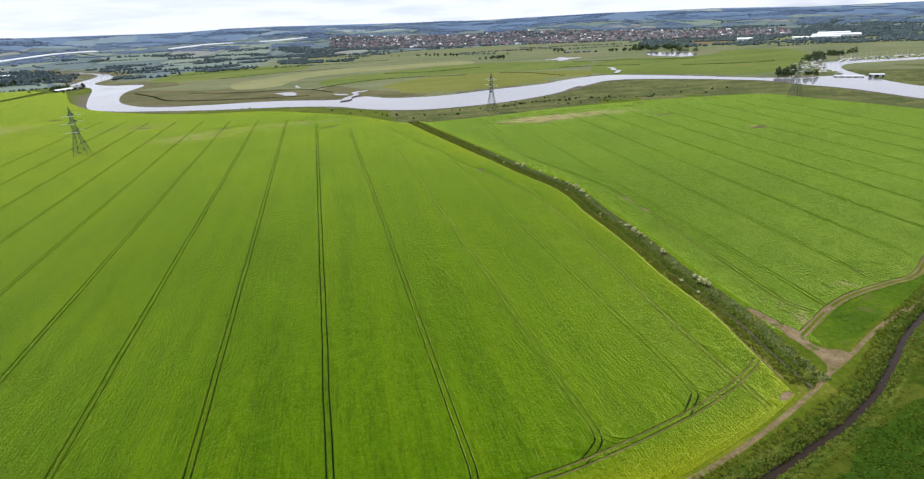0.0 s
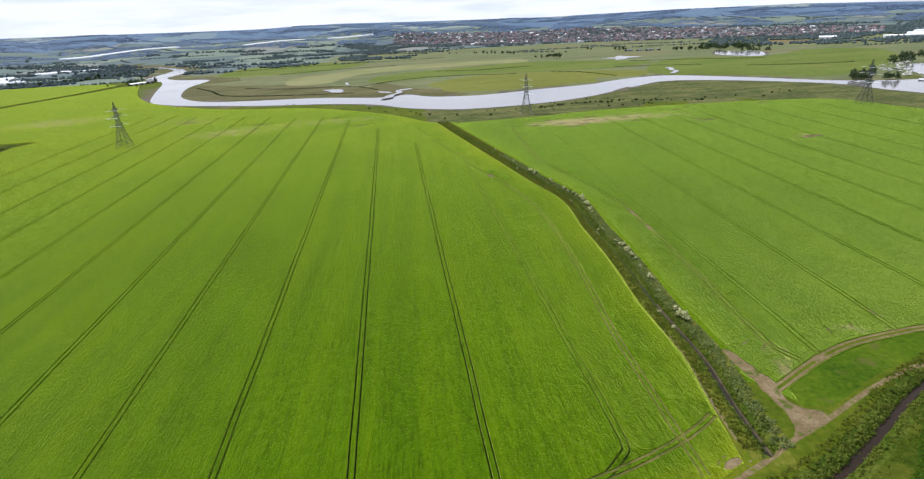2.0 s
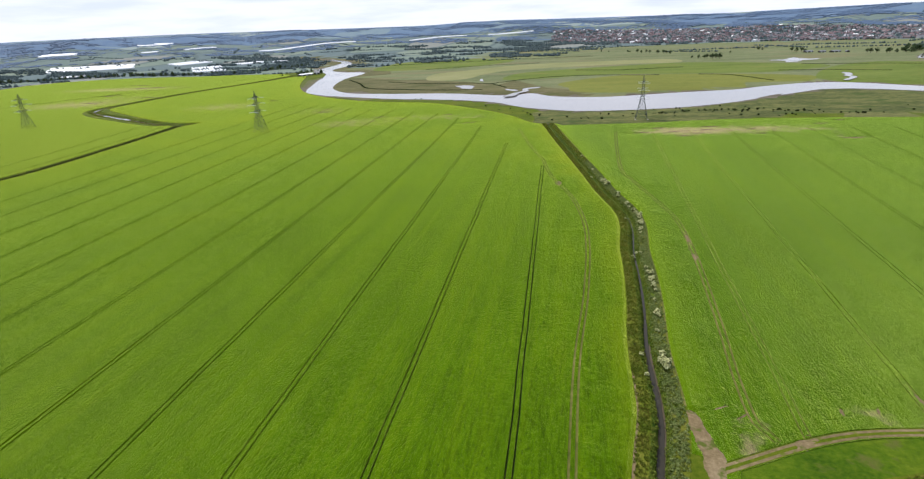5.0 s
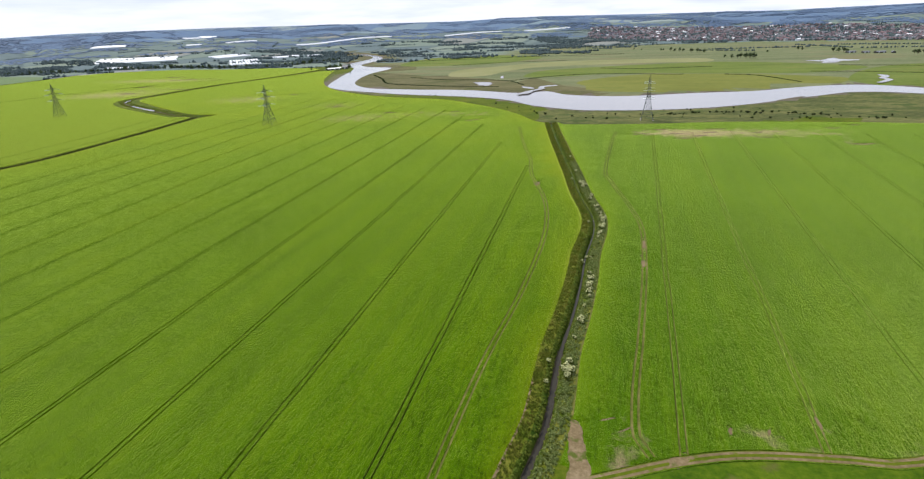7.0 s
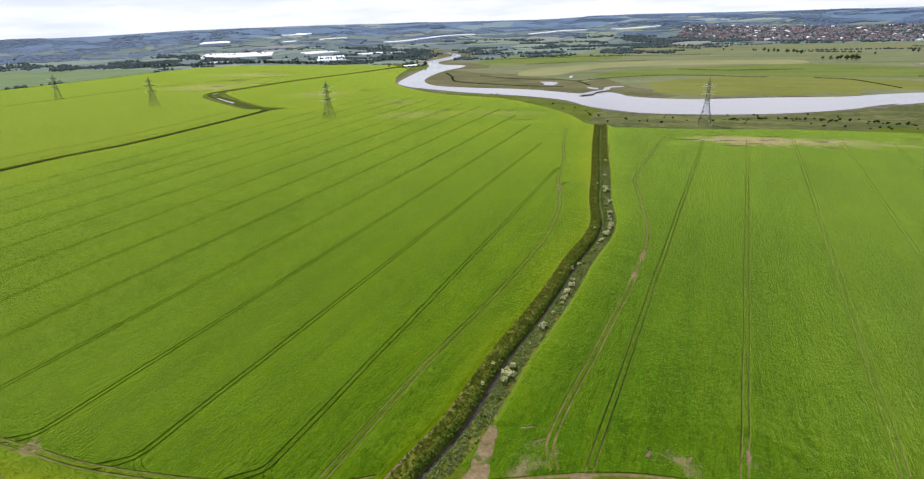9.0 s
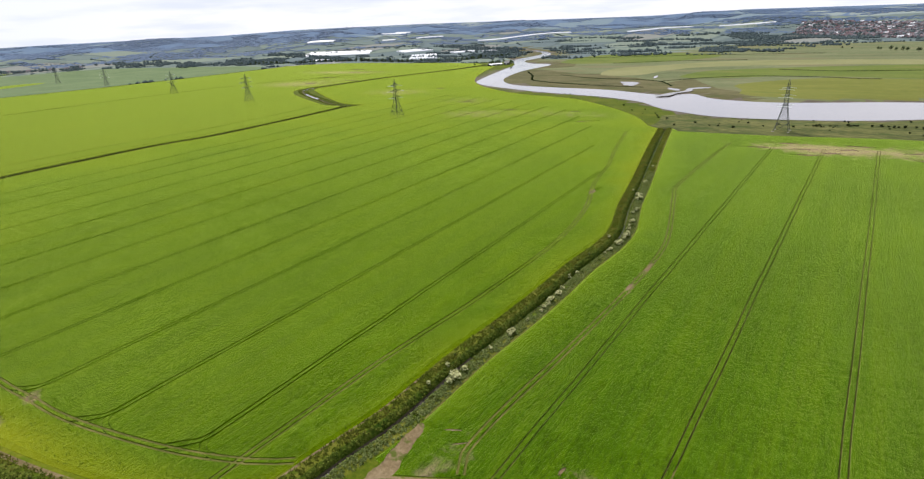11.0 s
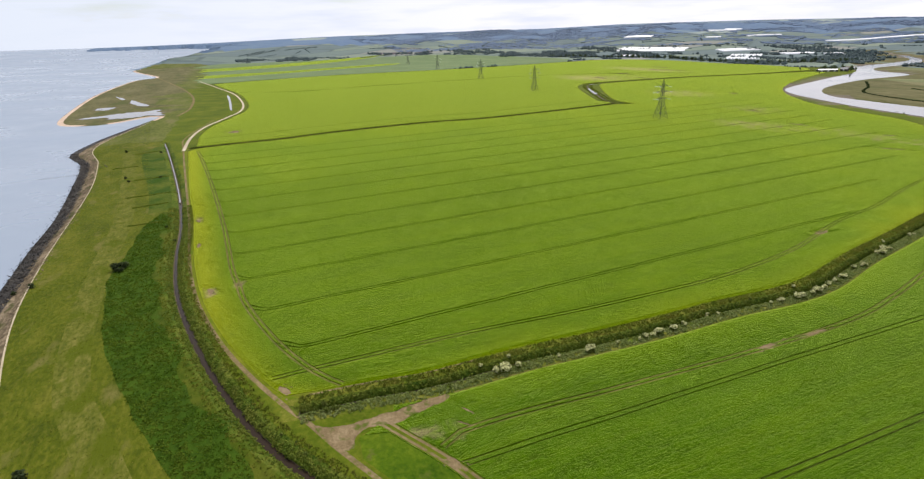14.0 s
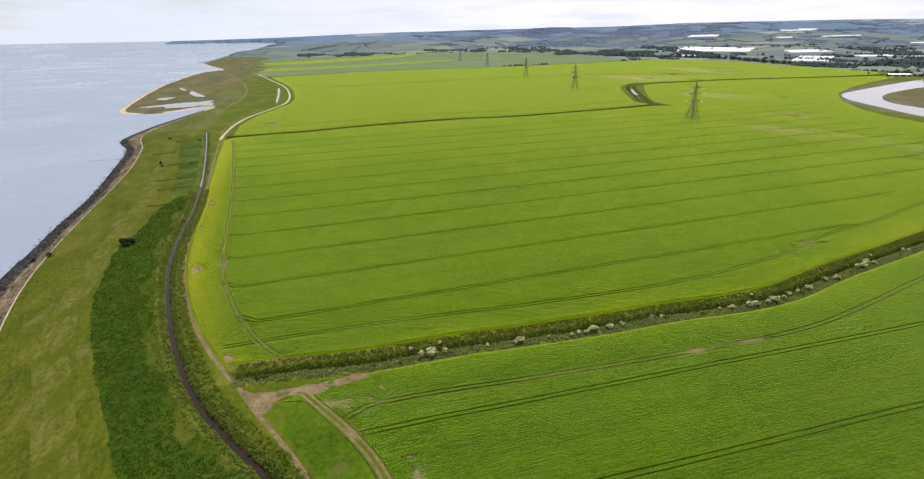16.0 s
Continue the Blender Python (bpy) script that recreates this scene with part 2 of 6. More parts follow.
M = {
    "saltmarsh": grain("saltmarsh", (0.036, 0.046, 0.014), (0.072, 0.082, 0.024), (0.120, 0.118, 0.042), 0.16, 0.02, scale=(0.7, 1.4, 1), patch=((0.042, 0.062, 0.014), 0.035, 0.55), sharp=0.09),
    # meadow tones hold some added blue and brightness for distance haze
    "meadow": grain("meadow", (0.066, 0.084, 0.036), (0.110, 0.126, 0.058), (0.160, 0.165, 0.086), 0.12, 0.009, scale=(0.6, 1.6, 1), patch=((0.130, 0.122, 0.062), 0.006, 0.54)),
    "green_meadow": grain("green_meadow", (0.062, 0.090, 0.014), (0.090, 0.120, 0.022), (0.125, 0.148, 0.034), 0.12, 0.010, scale=(0.6, 1.6, 1), patch=((0.125, 0.128, 0.034), 0.012, 0.58)),
    "ochre_meadow": grain("ochre_meadow", (0.092, 0.104, 0.018), (0.122, 0.132, 0.026), (0.150, 0.150, 0.036), 0.12, 0.010, scale=(0.6, 1.6, 1), patch=((0.090, 0.112, 0.020), 0.014, 0.58)),
    "pale_meadow": grain("pale_meadow", (0.13, 0.14, 0.055), (0.17, 0.175, 0.075), (0.21, 0.20, 0.10), 0.2, 0.008),
    "mud": grain("mud", (0.050, 0.040, 0.026), (0.080, 0.065, 0.043), (0.115, 0.095, 0.066), 0.5, 0.03, rough=0.6, bump=0.3),
    "bank": grain("bank_grass", (0.022, 0.046, 0.004), (0.052, 0.080, 0.007), (0.100, 0.114, 0.018), 0.7, 0.06, bump=1.0, relief=0.8, sharp=0.10),
    "spit_marsh": grain("spit_marsh", (0.050, 0.052, 0.020), (0.088, 0.084, 0.036), (0.128, 0.114, 0.058), 0.10, 0.015, scale=(0.6, 1.4, 1), patch=((0.060, 0.068, 0.022), 0.02, 0.55)),
    "old_levee": grain("old_levee_grass", (0.044, 0.056, 0.010), (0.074, 0.088, 0.018), (0.112, 0.116, 0.034), 0.2, 0.02, scale=(0.5, 1.4, 1), patch=((0.110, 0.102, 0.042), 0.02, 0.58)),
    "dry_bank": grain("dry_bank_grass", (0.040, 0.054, 0.005), (0.078, 0.088, 0.011), (0.132, 0.124, 0.030), 0.9, 0.30, bump=0.8, relief=0.4, scale=(0.5, 1, 1), patch=((0.056, 0.072, 0.004), 0.12, 0.50)),
    "verge": grain("yellow_verge", (0.052, 0.074, 0.003), (0.088, 0.110, 0.005), (0.135, 0.138, 0.012), 0.6, 0.06, bump=0.7, patch=((0.066, 0.100, 0.004), 0.12, 0.55)),
    "berm": grain("berm_grass", (0.045, 0.064, 0.005), (0.090, 0.104, 0.010), (0.145, 0.138, 0.026), 0.6, 0.08, bump=0.9, relief=0.5, sharp=0.11, patch=((0.060, 0.094, 0.006), 0.10, 0.55)),
    "levee": grain("levee_grass", (0.034, 0.056, 0.003), (0.062, 0.086, 0.005), (0.105, 0.112, 0.012), 0.5, 0.03, bump=0.7),
    # green-brown rut floor, darkened in colour for the shade between the crop walls
    "soil": grain("shaded_trampled_soil", (0.009, 0.016, 0.002), (0.020, 0.031, 0.005), (0.046, 0.052, 0.013), 0.8, 0.05),
    "rut": grain("lit_dry_rut_soil", (0.052, 0.062, 0.011), (0.098, 0.100, 0.023), (0.168, 0.145, 0.050), 0.5, 0.10),
    "bare": grain("bare_soil", (0.092, 0.068, 0.033), (0.150, 0.111, 0.060), (0.215, 0.165, 0.100), 0.9, 0.12, patch=((0.064, 0.080, 0.014), 0.22, 0.52)),
    "track": grain("track_soil", (0.085, 0.066, 0.028), (0.132, 0.100, 0.050), (0.21, 0.160, 0.090), 0.9, 0.08, patch=((0.085, 0.098, 0.014), 0.30, 0.56)),
    "chalk": grain("pale_track", (0.26, 0.22, 0.16), (0.36, 0.31, 0.235), (0.46, 0.40, 0.32), 0.6, 0.05),
    "reedbed": grain("reed_bed", (0.016, 0.036, 0.002), (0.025, 0.054, 0.003), (0.040, 0.074, 0.005), 0.30, 0.05, bump=0.8, relief=0.5, patch=((0.050, 0.072, 0.006), 0.06, 0.60)),
    "rank": grain("rank_grass", (0.020, 0.038, 0.002), (0.038, 0.058, 0.003), (0.076, 0.083, 0.010), 0.35, 0.06, bump=0.9, relief=0.5, sharp=0.11, patch=((0.030, 0.060, 0.004), 0.08, 0.55)),
    "wetmeadow": grain("wet_meadow", (0.022, 0.042, 0.003), (0.042, 0.066, 0.005), (0.080, 0.090, 0.013), 0.4, 0.04, bump=0.7, relief=0.4, patch=((0.022, 0.050, 0.003), 0.045, 0.50)),
    "seabank": grain("sea_bank_grass", (0.030, 0.044, 0.003), (0.058, 0.074, 0.004), (0.105, 0.105, 0.014), 0.7, 0.05, bump=0.9, relief=0.4, scale=(0.5, 1, 1), turn=-0.1, patch=((0.100, 0.096, 0.024), 0.07, 0.58)),
    "wedge": grain("rough_headland", (0.022, 0.052, 0.002), (0.046, 0.086, 0.003), (0.084, 0.118, 0.007), 0.5, 0.05, bump=0.9, relief=0.5, patch=((0.072, 0.080, 0.016), 0.12, 0.58)),
    "beach": grain("shingle_beach", (0.055, 0.042, 0.028), (0.105, 0.082, 0.052), (0.22, 0.175, 0.12), 0.8, 0.12, bump=0.5, scale=(0.3, 1, 1), turn=-0.15, patch=((0.055, 0.055, 0.022), 0.25, 0.53), sharp=0.1),
    "spit": grain("shell_sand", (0.30, 0.22, 0.165), (0.42, 0.32, 0.25), (0.52, 0.42, 0.34), 0.3, 0.02),
    "rocks": grain("weed_rocks", (0.010, 0.010, 0.010), (0.026, 0.024, 0.022), (0.065, 0.058, 0.05), 0.7, 0.1, rough=0.6, bump=1.0, relief=0.8),
    "concrete": grain("sea_wall_concrete", (0.26, 0.22, 0.155), (0.34, 0.29, 0.21), (0.42, 0.36, 0.27), 0.8, 0.1),
    "river": water_mat("river_water", (0.20, 0.192, 0.200), 0.07, 0.35, 0.35, 0.55),
    "ditch": water_mat("ditch_water", (0.036, 0.032, 0.024), 0.18, 0.6, 1.2, 0.20),
    "muddy": water_mat("muddy_ditch_water", (0.026, 0.017, 0.011), 0.12, 0.3, 0.6, 0.15),
    "sea": water_mat("sea_water", (0.205, 0.250, 0.318), 0.28, 0.07, 0.22),
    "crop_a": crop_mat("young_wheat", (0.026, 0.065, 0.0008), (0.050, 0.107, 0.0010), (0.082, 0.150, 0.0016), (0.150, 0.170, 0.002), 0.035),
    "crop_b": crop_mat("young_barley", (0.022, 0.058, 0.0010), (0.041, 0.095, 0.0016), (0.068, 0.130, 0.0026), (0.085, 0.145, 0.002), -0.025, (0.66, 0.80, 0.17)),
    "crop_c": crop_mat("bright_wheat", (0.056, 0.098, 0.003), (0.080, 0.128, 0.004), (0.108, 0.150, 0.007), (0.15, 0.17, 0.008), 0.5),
    "farm": patchwork("farmland", 0.0042, False),
    "hills": patchwork("hazed_hill_country", 0.0035, True),
    "crop_d": grain("blue_green_beans", (0.075, 0.115, 0.050), (0.100, 0.142, 0.064), (0.13, 0.168, 0.082), 0.1, 0.01),
}

# ---- plan: lines and areas on the ground, metres ----


def smooth(points, step=8.0, closed=False):
    """A Catmull-Rom line through the points, one vertex about every step metres."""
    p = np.array(points, float)
    n = len(p)
    out = []
    last = n if closed else n - 1
    for i in range(last):
        if closed:
            a, b, c, d = p[(i - 1) % n], p[i], p[(i + 1) % n], p[(i + 2) % n]
        else:
            a, b, c, d = p[max(i - 1, 0)], p[i], p[i + 1], p[min(i + 2, n - 1)]
        k = max(1, int(np.linalg.norm(c - b) / step))
        for s in range(k):
            t = s / k
            out.append(0.5 * (2 * b + (c - a) * t + (2 * a - 5 * b + 4 * c - d) * t * t + (3 * b - a - 3 * c + d) * t ** 3))
    if not closed:
        out.append(p[-1])
    return np.array(out)


def offset(line, d):
    """The line shifted by d to its left."""
    t = np.gradient(line, axis=0)
    t /= np.linalg.norm(t, axis=1)[:, None] + 1e-9
    return line + d * np.stack([-t[:, 1], t[:, 0]], 1)


def inside(pts, poly):
    """Which points lie in the polygon."""
    x, y = pts[:, 0], pts[:, 1]
    res = np.zeros(len(pts), bool)
    lo, hi = poly.min(0), poly.max(0)
    near = np.where((x >= lo[0]) & (x <= hi[0]) & (y >= lo[1]) & (y <= hi[1]))[0]
    q = np.roll(poly, -1, axis=0)
    dy = np.where(q[:, 1] == poly[:, 1], 1e-12, q[:, 1] - poly[:, 1])
    for k in range(0, len(near), 2000):
        i = near[k:k + 2000]
        px, py = x[i, None], y[i, None]
        hit = ((poly[:, 1] > py) != (q[:, 1] > py)) & (px < (q[:, 0] - poly[:, 0]) * (py - poly[:, 1]) / dy + poly[:, 0])
        res[i] = hit.sum(1) % 2 == 1
    return res


def gap(pts, line, closed=False, far=400.0):
    """Distance from each point to the line, exact within about far metres."""
    a = line if not closed else np.vstack([line, line[:1]])
    p0, d = a[:-1], a[1:] - a[:-1]
    dd = (d * d).sum(1) + 1e-9
    best = np.full(len(pts), 1e9)
    lo, hi = a.min(0) - far, a.max(0) + far
    near = np.where((pts[:, 0] > lo[0]) & (pts[:, 0] < hi[0]) & (pts[:, 1] > lo[1]) & (pts[:, 1] < hi[1]))[0]
    for k in range(0, len(near), 1500):
        i = near[k:k + 1500]
        ex = pts[i, 0][:, None] - p0[:, 0]
        ey = pts[i, 1][:, None] - p0[:, 1]
        t = np.clip((ex * d[:, 0] + ey * d[:, 1]) / dd, 0, 1)
        best[i] = np.sqrt(((ex - t * d[:, 0]) ** 2 + (ey - t * d[:, 1]) ** 2).min(1))
    return best


def bez(x, lo, hi):
    t = np.clip((x - lo) / (hi - lo), 0, 1)
    return t * t * (3 - 2 * t)


RIVER_FAR = [(-1067, 2389), (-868, 2193), (-726, 1992), (-657, 1812), (-638, 1639), (-567, 1531), (-471, 1477), (-457, 1311), (-424, 1173), (-381, 1070), (-314, 994), (-229, 970), (-109, 951),
             (-13, 908), (31, 927), (72, 880), (141, 862), (203, 876), (258, 894), (337, 912), (383, 942), (454, 973), (511, 967), (586, 890), (643, 811), (678, 772), (733, 746), (794, 750),
             (853, 856), (934, 923), (1088, 899), (1400, 850)]
RIVER_NEAR = [(-1110, 2390), (-902, 2197), (-754, 1974), (-708, 1722), (-682, 1603), (-588, 1479), (-494, 1214), (-444, 1075), (-412, 1016), (-355, 968), (-260, 922), (-198, 897), (-88, 866),
              (-15, 827), (30, 774), (87, 737), (122, 729), (177, 732), (238, 747), (299, 778), (352, 820), (411, 865), (450, 892), (502, 885), (578, 827), (646, 745), (654, 671), (666, 611),
              (658, 508), (660, 400), (720, 280), (900, 60), (1300, -400)]
CREEK_SOUTH = [(1400, 800), (1088, 856), (946, 873), (882, 839), (835, 781), (774, 662), (751, 584), (745, 480), (790, 360), (960, 120), (1360, -360)]
river = np.vstack([smooth(RIVER_FAR, 14), smooth(CREEK_SOUTH, 16), smooth(RIVER_NEAR, 14)[::-1]])

DITCH_MID = smooth([(127.7, 107.3), (129.3, 127.2), (132.4, 150.3), (132.4, 185.4), (134.5, 215.6), (135.6, 245.9), (135.7, 274.1), (137.8, 307.5), (135.8, 333.8), (125.8, 374.4), (115, 430), (93, 537), (74, 635)], 4)
DITCH_SEA = smooth([(-425, 26), (-323, 39), (-185.7, 54.3), (-96.5, 61.3), (-35.1, 62.3), (11.5, 65.3), (48.1, 71.2), (83.8, 79.2), (106.3, 85.6), (126.7, 92.3), (144.4, 100.1), (165.9, 112.8), (185.3, 124.3), (229.6, 144.9), (300, 180), (420, 250)], 5)
DITCH_FAR = smooth([(-369, 55), (-374, 99), (-377, 148), (-390, 207), (-398, 274), (-401, 346), (-393, 415), (-403, 528), (-421, 652)], 8)
DITCH_LOOP = smooth([(-405, 664), (-450, 665), (-545, 710), (-671, 779), (-719, 827), (-722, 908), (-718, 1071), (-682, 1261), (-667, 1453)], 10)
DITCH_PASTURE = smooth([(-1032, 128), (-966, 237), (-981, 345), (-1002, 606), (-997, 848), (-907, 1071), (-809, 1198)], 16)
DITCH_WEST = smooth([(-1342, 66), (-1400, 239), (-1442, 440), (-1432, 700), (-1450, 950), (-1505, 1290), (-1540, 1420)], 18)
# centre line, bottom half width, top half width, depth
DITCHES = [(DITCH_MID, 1.0, 6.2, 2.7), (DITCH_SEA, 1.1, 5.0, 2.2), (DITCH_FAR, 1.0, 5.0, 1.8), (DITCH_LOOP, 2.0, 10.0, 1.6), (DITCH_PASTURE, 1.0, 4.0, 1.6), (DITCH_WEST, 1.0, 4.0, 1.6)]

TRACK = smooth([(-592, 76), (-449, 47), (-360, 49), (-198.7, 59.3), (-96.6, 66.2), (-28.2, 69.2), (17.4, 73.2), (47.1, 78.2), (77.4, 85.7), (102.7, 94.4), (123.7, 103.3), (135.7, 109.3), (147.4, 114.2), (171.9, 125.8), (191.4, 133.3), (205.3, 137.1), (260, 164), (321, 194), (440, 262)], 4)
TRACK_PALE = smooth([(-360, 49), (-450, 53), (-526, 66), (-615, 95), (-687, 116), (-802, 123), (-999, 113), (-1183, 83), (-1486, 31)], 10)

SEAWALL = smooth([(-629, -8), (-442, -43), (-332, -24), (-225.2, -10.8), (-100.6, -4.9), (-43.2, -1.9), (16.1, 4), (70.4, 14.8), (122.8, 29.7), (180, 46), (300, 90), (500, 180)], 6)
SHORE = smooth([(700, 260), (420, 120), (180, 22), (120, 5), (63.6, -3.9), (5.3, -11.8), (-30.3, -12.8), (-82.6, -15.8), (-145.9, -17.7), (-234.8, -26.6), (-333, -39), (-400, -61), (-491, -51), (-573, -31), (-689, -2),
                (-700, -16), (-678, -34), (-646, -64), (-648, -103), (-689, -136), (-836, -155), (-1129, -174), (-1384, -174), (-1687, -156), (-1803, -109), (-1971, -146), (-2313, -235), (-2466, -230),
                (-3265, -118), (-3789, 41), (-3868, 151), (-4063, 171), (-4302, 91), (-4395, -118), (-4410, -468), (-4378, -715), (-4452, -763), (-5400, -800)], 12)
sea_area = np.vstack([SHORE, [(-5400, -5400), (5400, -5400), (5400, 2400), (1500, 700)]])
REED_EDGE = smooth([(-125, 49), (-100, 41.5), (-67.6, 38.5), (-29.9, 35.5), (-8.1, 34.5), (34.4, 39.5), (76, 48.4), (104.8, 58.4), (134, 69.4), (161.3, 78.9), (230, 108), (330, 160)], 3)
REED_EDGE = REED_EDGE + np.stack([0 * REED_EDGE[:, 0], 0.5 * np.sin(REED_EDGE[:, 0] / 11.0) + 0.3 * np.sin(REED_EDGE[:, 0] / 3.7)], 1)
REEDS = np.vstack([REED_EDGE, offset(DITCH_SEA, -3.6)[(DITCH_SEA[:, 0] > -125) & (DITCH_SEA[:, 0] < 330)][::-1]])

RANK = offset(DITCH_SEA, -8.0)
RANK = RANK[(DITCH_SEA[:, 0] > -128) & (DITCH_SEA[:, 0] < 335)]
RANK = RANK + np.stack([0 * RANK[:, 0], 2.2 * np.sin(RANK[:, 0] / 9.0) + 1.4 * np.sin(RANK[:, 0] / 3.7)], 1)

LEVEE_PATH = smooth([(-2100, -168), (-1420, -33), (-1045, 28), (-800, 38), (-675, 24)], 14)
DRY_LINE = smooth([(-380, -4), (-253, 12), (-122, 26), (-30, 28), (37, 32), (86, 39), (123, 52), (180, 72)], 6)
WET = np.vstack([smooth([(-398, 20), (-370, 12), (-323, 14), (-194, 33), (-125, 40)], 8), offset(DITCH_SEA, -3.6)[(DITCH_SEA[:, 0] > -400) & (DITCH_SEA[:, 0] < -125)][::-1]])
JUNCTION = smooth([(136.5, 109.5), (140.2, 111), (147.9, 114.1), (151.3, 115.8), (150.9, 118.9), (148.3, 119.9), (145.8, 121.6), (144.4, 125), (145.2, 129.5), (146.0, 134), (144.6, 139), (143.2, 146), (141.9, 151.5), (139.7, 152), (139.2, 146), (139.6, 140), (140.4, 134.5), (140.2, 130), (140.6, 124), (140.2, 117), (138.6, 113)], 0.8, True)
JUNCTION = JUNCTION + np.stack([0.2 * np.sin(JUNCTION[:, 1] * 0.9) + 0.12 * np.sin(JUNCTION[:, 1] * 2.7), 0.2 * np.sin(JUNCTION[:, 0] * 1.1) + 0.12 * np.sin(JUNCTION[:, 0] * 3.3)], 1)
MID_L = offset(DITCH_MID, 7.0)
MID_R = offset(DITCH_MID, -7.4)
FIELD_A = np.vstack([
    smooth([(-351, 54), (-198.7, 61.5), (-96.7, 68.5), (-28.3, 71.5), (16.6, 75.3), (47.4, 80.4), (78.0, 88.0), (103.3, 96.7), (118.3, 103.6)], 6), MID_L[4:],
    smooth([(55, 642), (14, 710), (-56, 781), (-119, 827), (-234, 863), (-336, 933), (-412, 1010), (-465, 1090), (-518, 1190), (-614, 1413)], 12),
    smooth([(-647, 1399), (-669, 1261), (-706, 1071), (-710, 913), (-702, 839), (-656, 799), (-541, 727), (-450, 679), (-401, 675), (-411, 648), (-397, 528), (-387, 415), (-395, 346), (-391, 274), (-384, 207), (-371, 148), (-368, 99), (-363, 63)], 12)])
FIELD_B = np.vstack([
    MID_R[6:][::-1],
    smooth([(142.4, 133.2), (147.5, 122.2), (156.2, 121.5), (171.9, 129.8), (191.4, 137.3), (205.6, 141.3), (260, 169), (321, 199), (440, 267), (600, 380)], 6),
    smooth([(594, 417), (565, 544), (540, 619), (470, 638), (388, 647), (266, 646), (180, 630), (91, 622)], 12)])
FIELD_C = np.vstack([
    smooth([(-377, 61), (-381, 99), (-384, 148), (-397, 207), (-405, 274), (-408, 346), (-400, 415), (-409, 527), (-429, 652), (-460, 652), (-552, 693), (-678, 760), (-733, 819), (-737, 908), (-732, 1071), (-695, 1261), (-681, 1453)], 14),
    smooth([(-731, 1507), (-899, 1542), (-1048, 1533), (-1225, 1558), (-1397, 1538), (-1500, 1480)], 20),
    smooth([(-1530, 1400), (-1498, 1290), (-1444, 950), (-1426, 700), (-1436, 440), (-1394, 239), (-1335, 71)], 20),
    smooth([(-1184, 93), (-1000, 122), (-802, 132), (-688, 125), (-615, 104), (-527, 75), (-450, 62)], 12)])
FIELD_D = smooth([(-1350, 66), (-1407, 239), (-1450, 440), (-1440, 700), (-1458, 950), (-1513, 1290), (-1860, 1400), (-2435, 1087), (-2513, 302), (-2535, 59), (-2129, -68), (-1681, -18)], 40, True)
STRIP_E = smooth([(-2162, -92), (-2306, 252), (-2634, 853), (-2503, 779), (-2084, 252), (-2026, -58)], 40, True)
STRIP_F = smooth([(-1743, 11), (-1806, 302), (-1993, 715), (-1902, 736), (-1697, 322), (-1605, 21)], 40, True)

# enclosures of the grazing marsh beyond the creek
MARSH_FIELDS = [
    ("green_meadow", smooth([(-44, 1153), (46, 1162), (136, 1202), (250, 1185), (376, 1159), (487, 1164), (593, 1271), (385, 1439), (207, 1407), (84, 1360), (-27, 1287)], 24, True)),
    ("ochre_meadow", smooth([(90, 983), (111, 914), (267, 892), (374, 905), (446, 966), (498, 1067), (372, 1146), (247, 1172), (169, 1162), (73, 1057)], 24, True)),
    ("green_meadow", smooth([(486, 1000), (581, 912), (688, 824), (786, 868), (962, 980), (1139, 1249), (1031, 1334), (895, 1243), (808, 1234), (703, 1302), (581, 1214)], 24, True)),
    ("green_meadow", smooth([(-464, 1529), (-263, 1506), (-126, 1623), (-102, 1796), (-331, 1933), (-482, 1822)], 24, True)),
    ("pale_meadow", smooth([(-214, 1191), (-133, 1193), (-105, 1303), (-28, 1401), (182, 1451), (342, 1458), (334, 1573), (117, 1583), (-60, 1543), (-156, 1437), (-238, 1346)], 24, True))]
SITE = smooth([(1150, 1640), (1180, 1740), (1214, 1785), (1270, 1700), (1330, 1640), (1310, 1585), (1250, 1600), (1190, 1575)], 30, True)

SKYLINE = [(-180, -0.9), (-120, -0.8), (-101, -0.40), (-90, -0.2), (-80, 0.08), (-70, 0.2), (-57, 0.28), (-50, 0.48), (-38, 0.47), (-30, 0.36), (-16, 0.15), (-8, 0.30), (-4, 0.2), (2, 0.08), (12, -0.1), (24, 0.0), (35, -0.06), (44, -0.38), (52, -0.58), (90, -0.7), (180, -0.9)]
CENTRE = np.array((150.0, 60.0))


def radius(p):
    return np.hypot(*(p - CENTRE).T)


def rise(p):
    """Height of the open country: level marsh, rising to the wooded hills far off."""
    d = p - CENTRE
    r = np.hypot(d[:, 0], d[:, 1])
    az = np.degrees(np.arctan2(d[:, 0], d[:, 1]))
    top = 107 + 87.3 * np.interp(az, [s[0] for s in SKYLINE], [s[1] for s in SKYLINE])
    roll = 10 * np.sin(p[:, 0] / 310 + 1.3) * np.sin(p[:, 1] / 270) + 6 * np.sin(p[:, 0] / 130 + p[:, 1] / 170)
    return top * bez(r, 2300, 5000) + roll * bez(r, 2500, 3600) * (1 - bez(r, 4300, 4950))


def sea_rise(p):
    r = np.hypot(*(p - CENTRE).T)
    return 79 * bez(r, 3500, 5050)


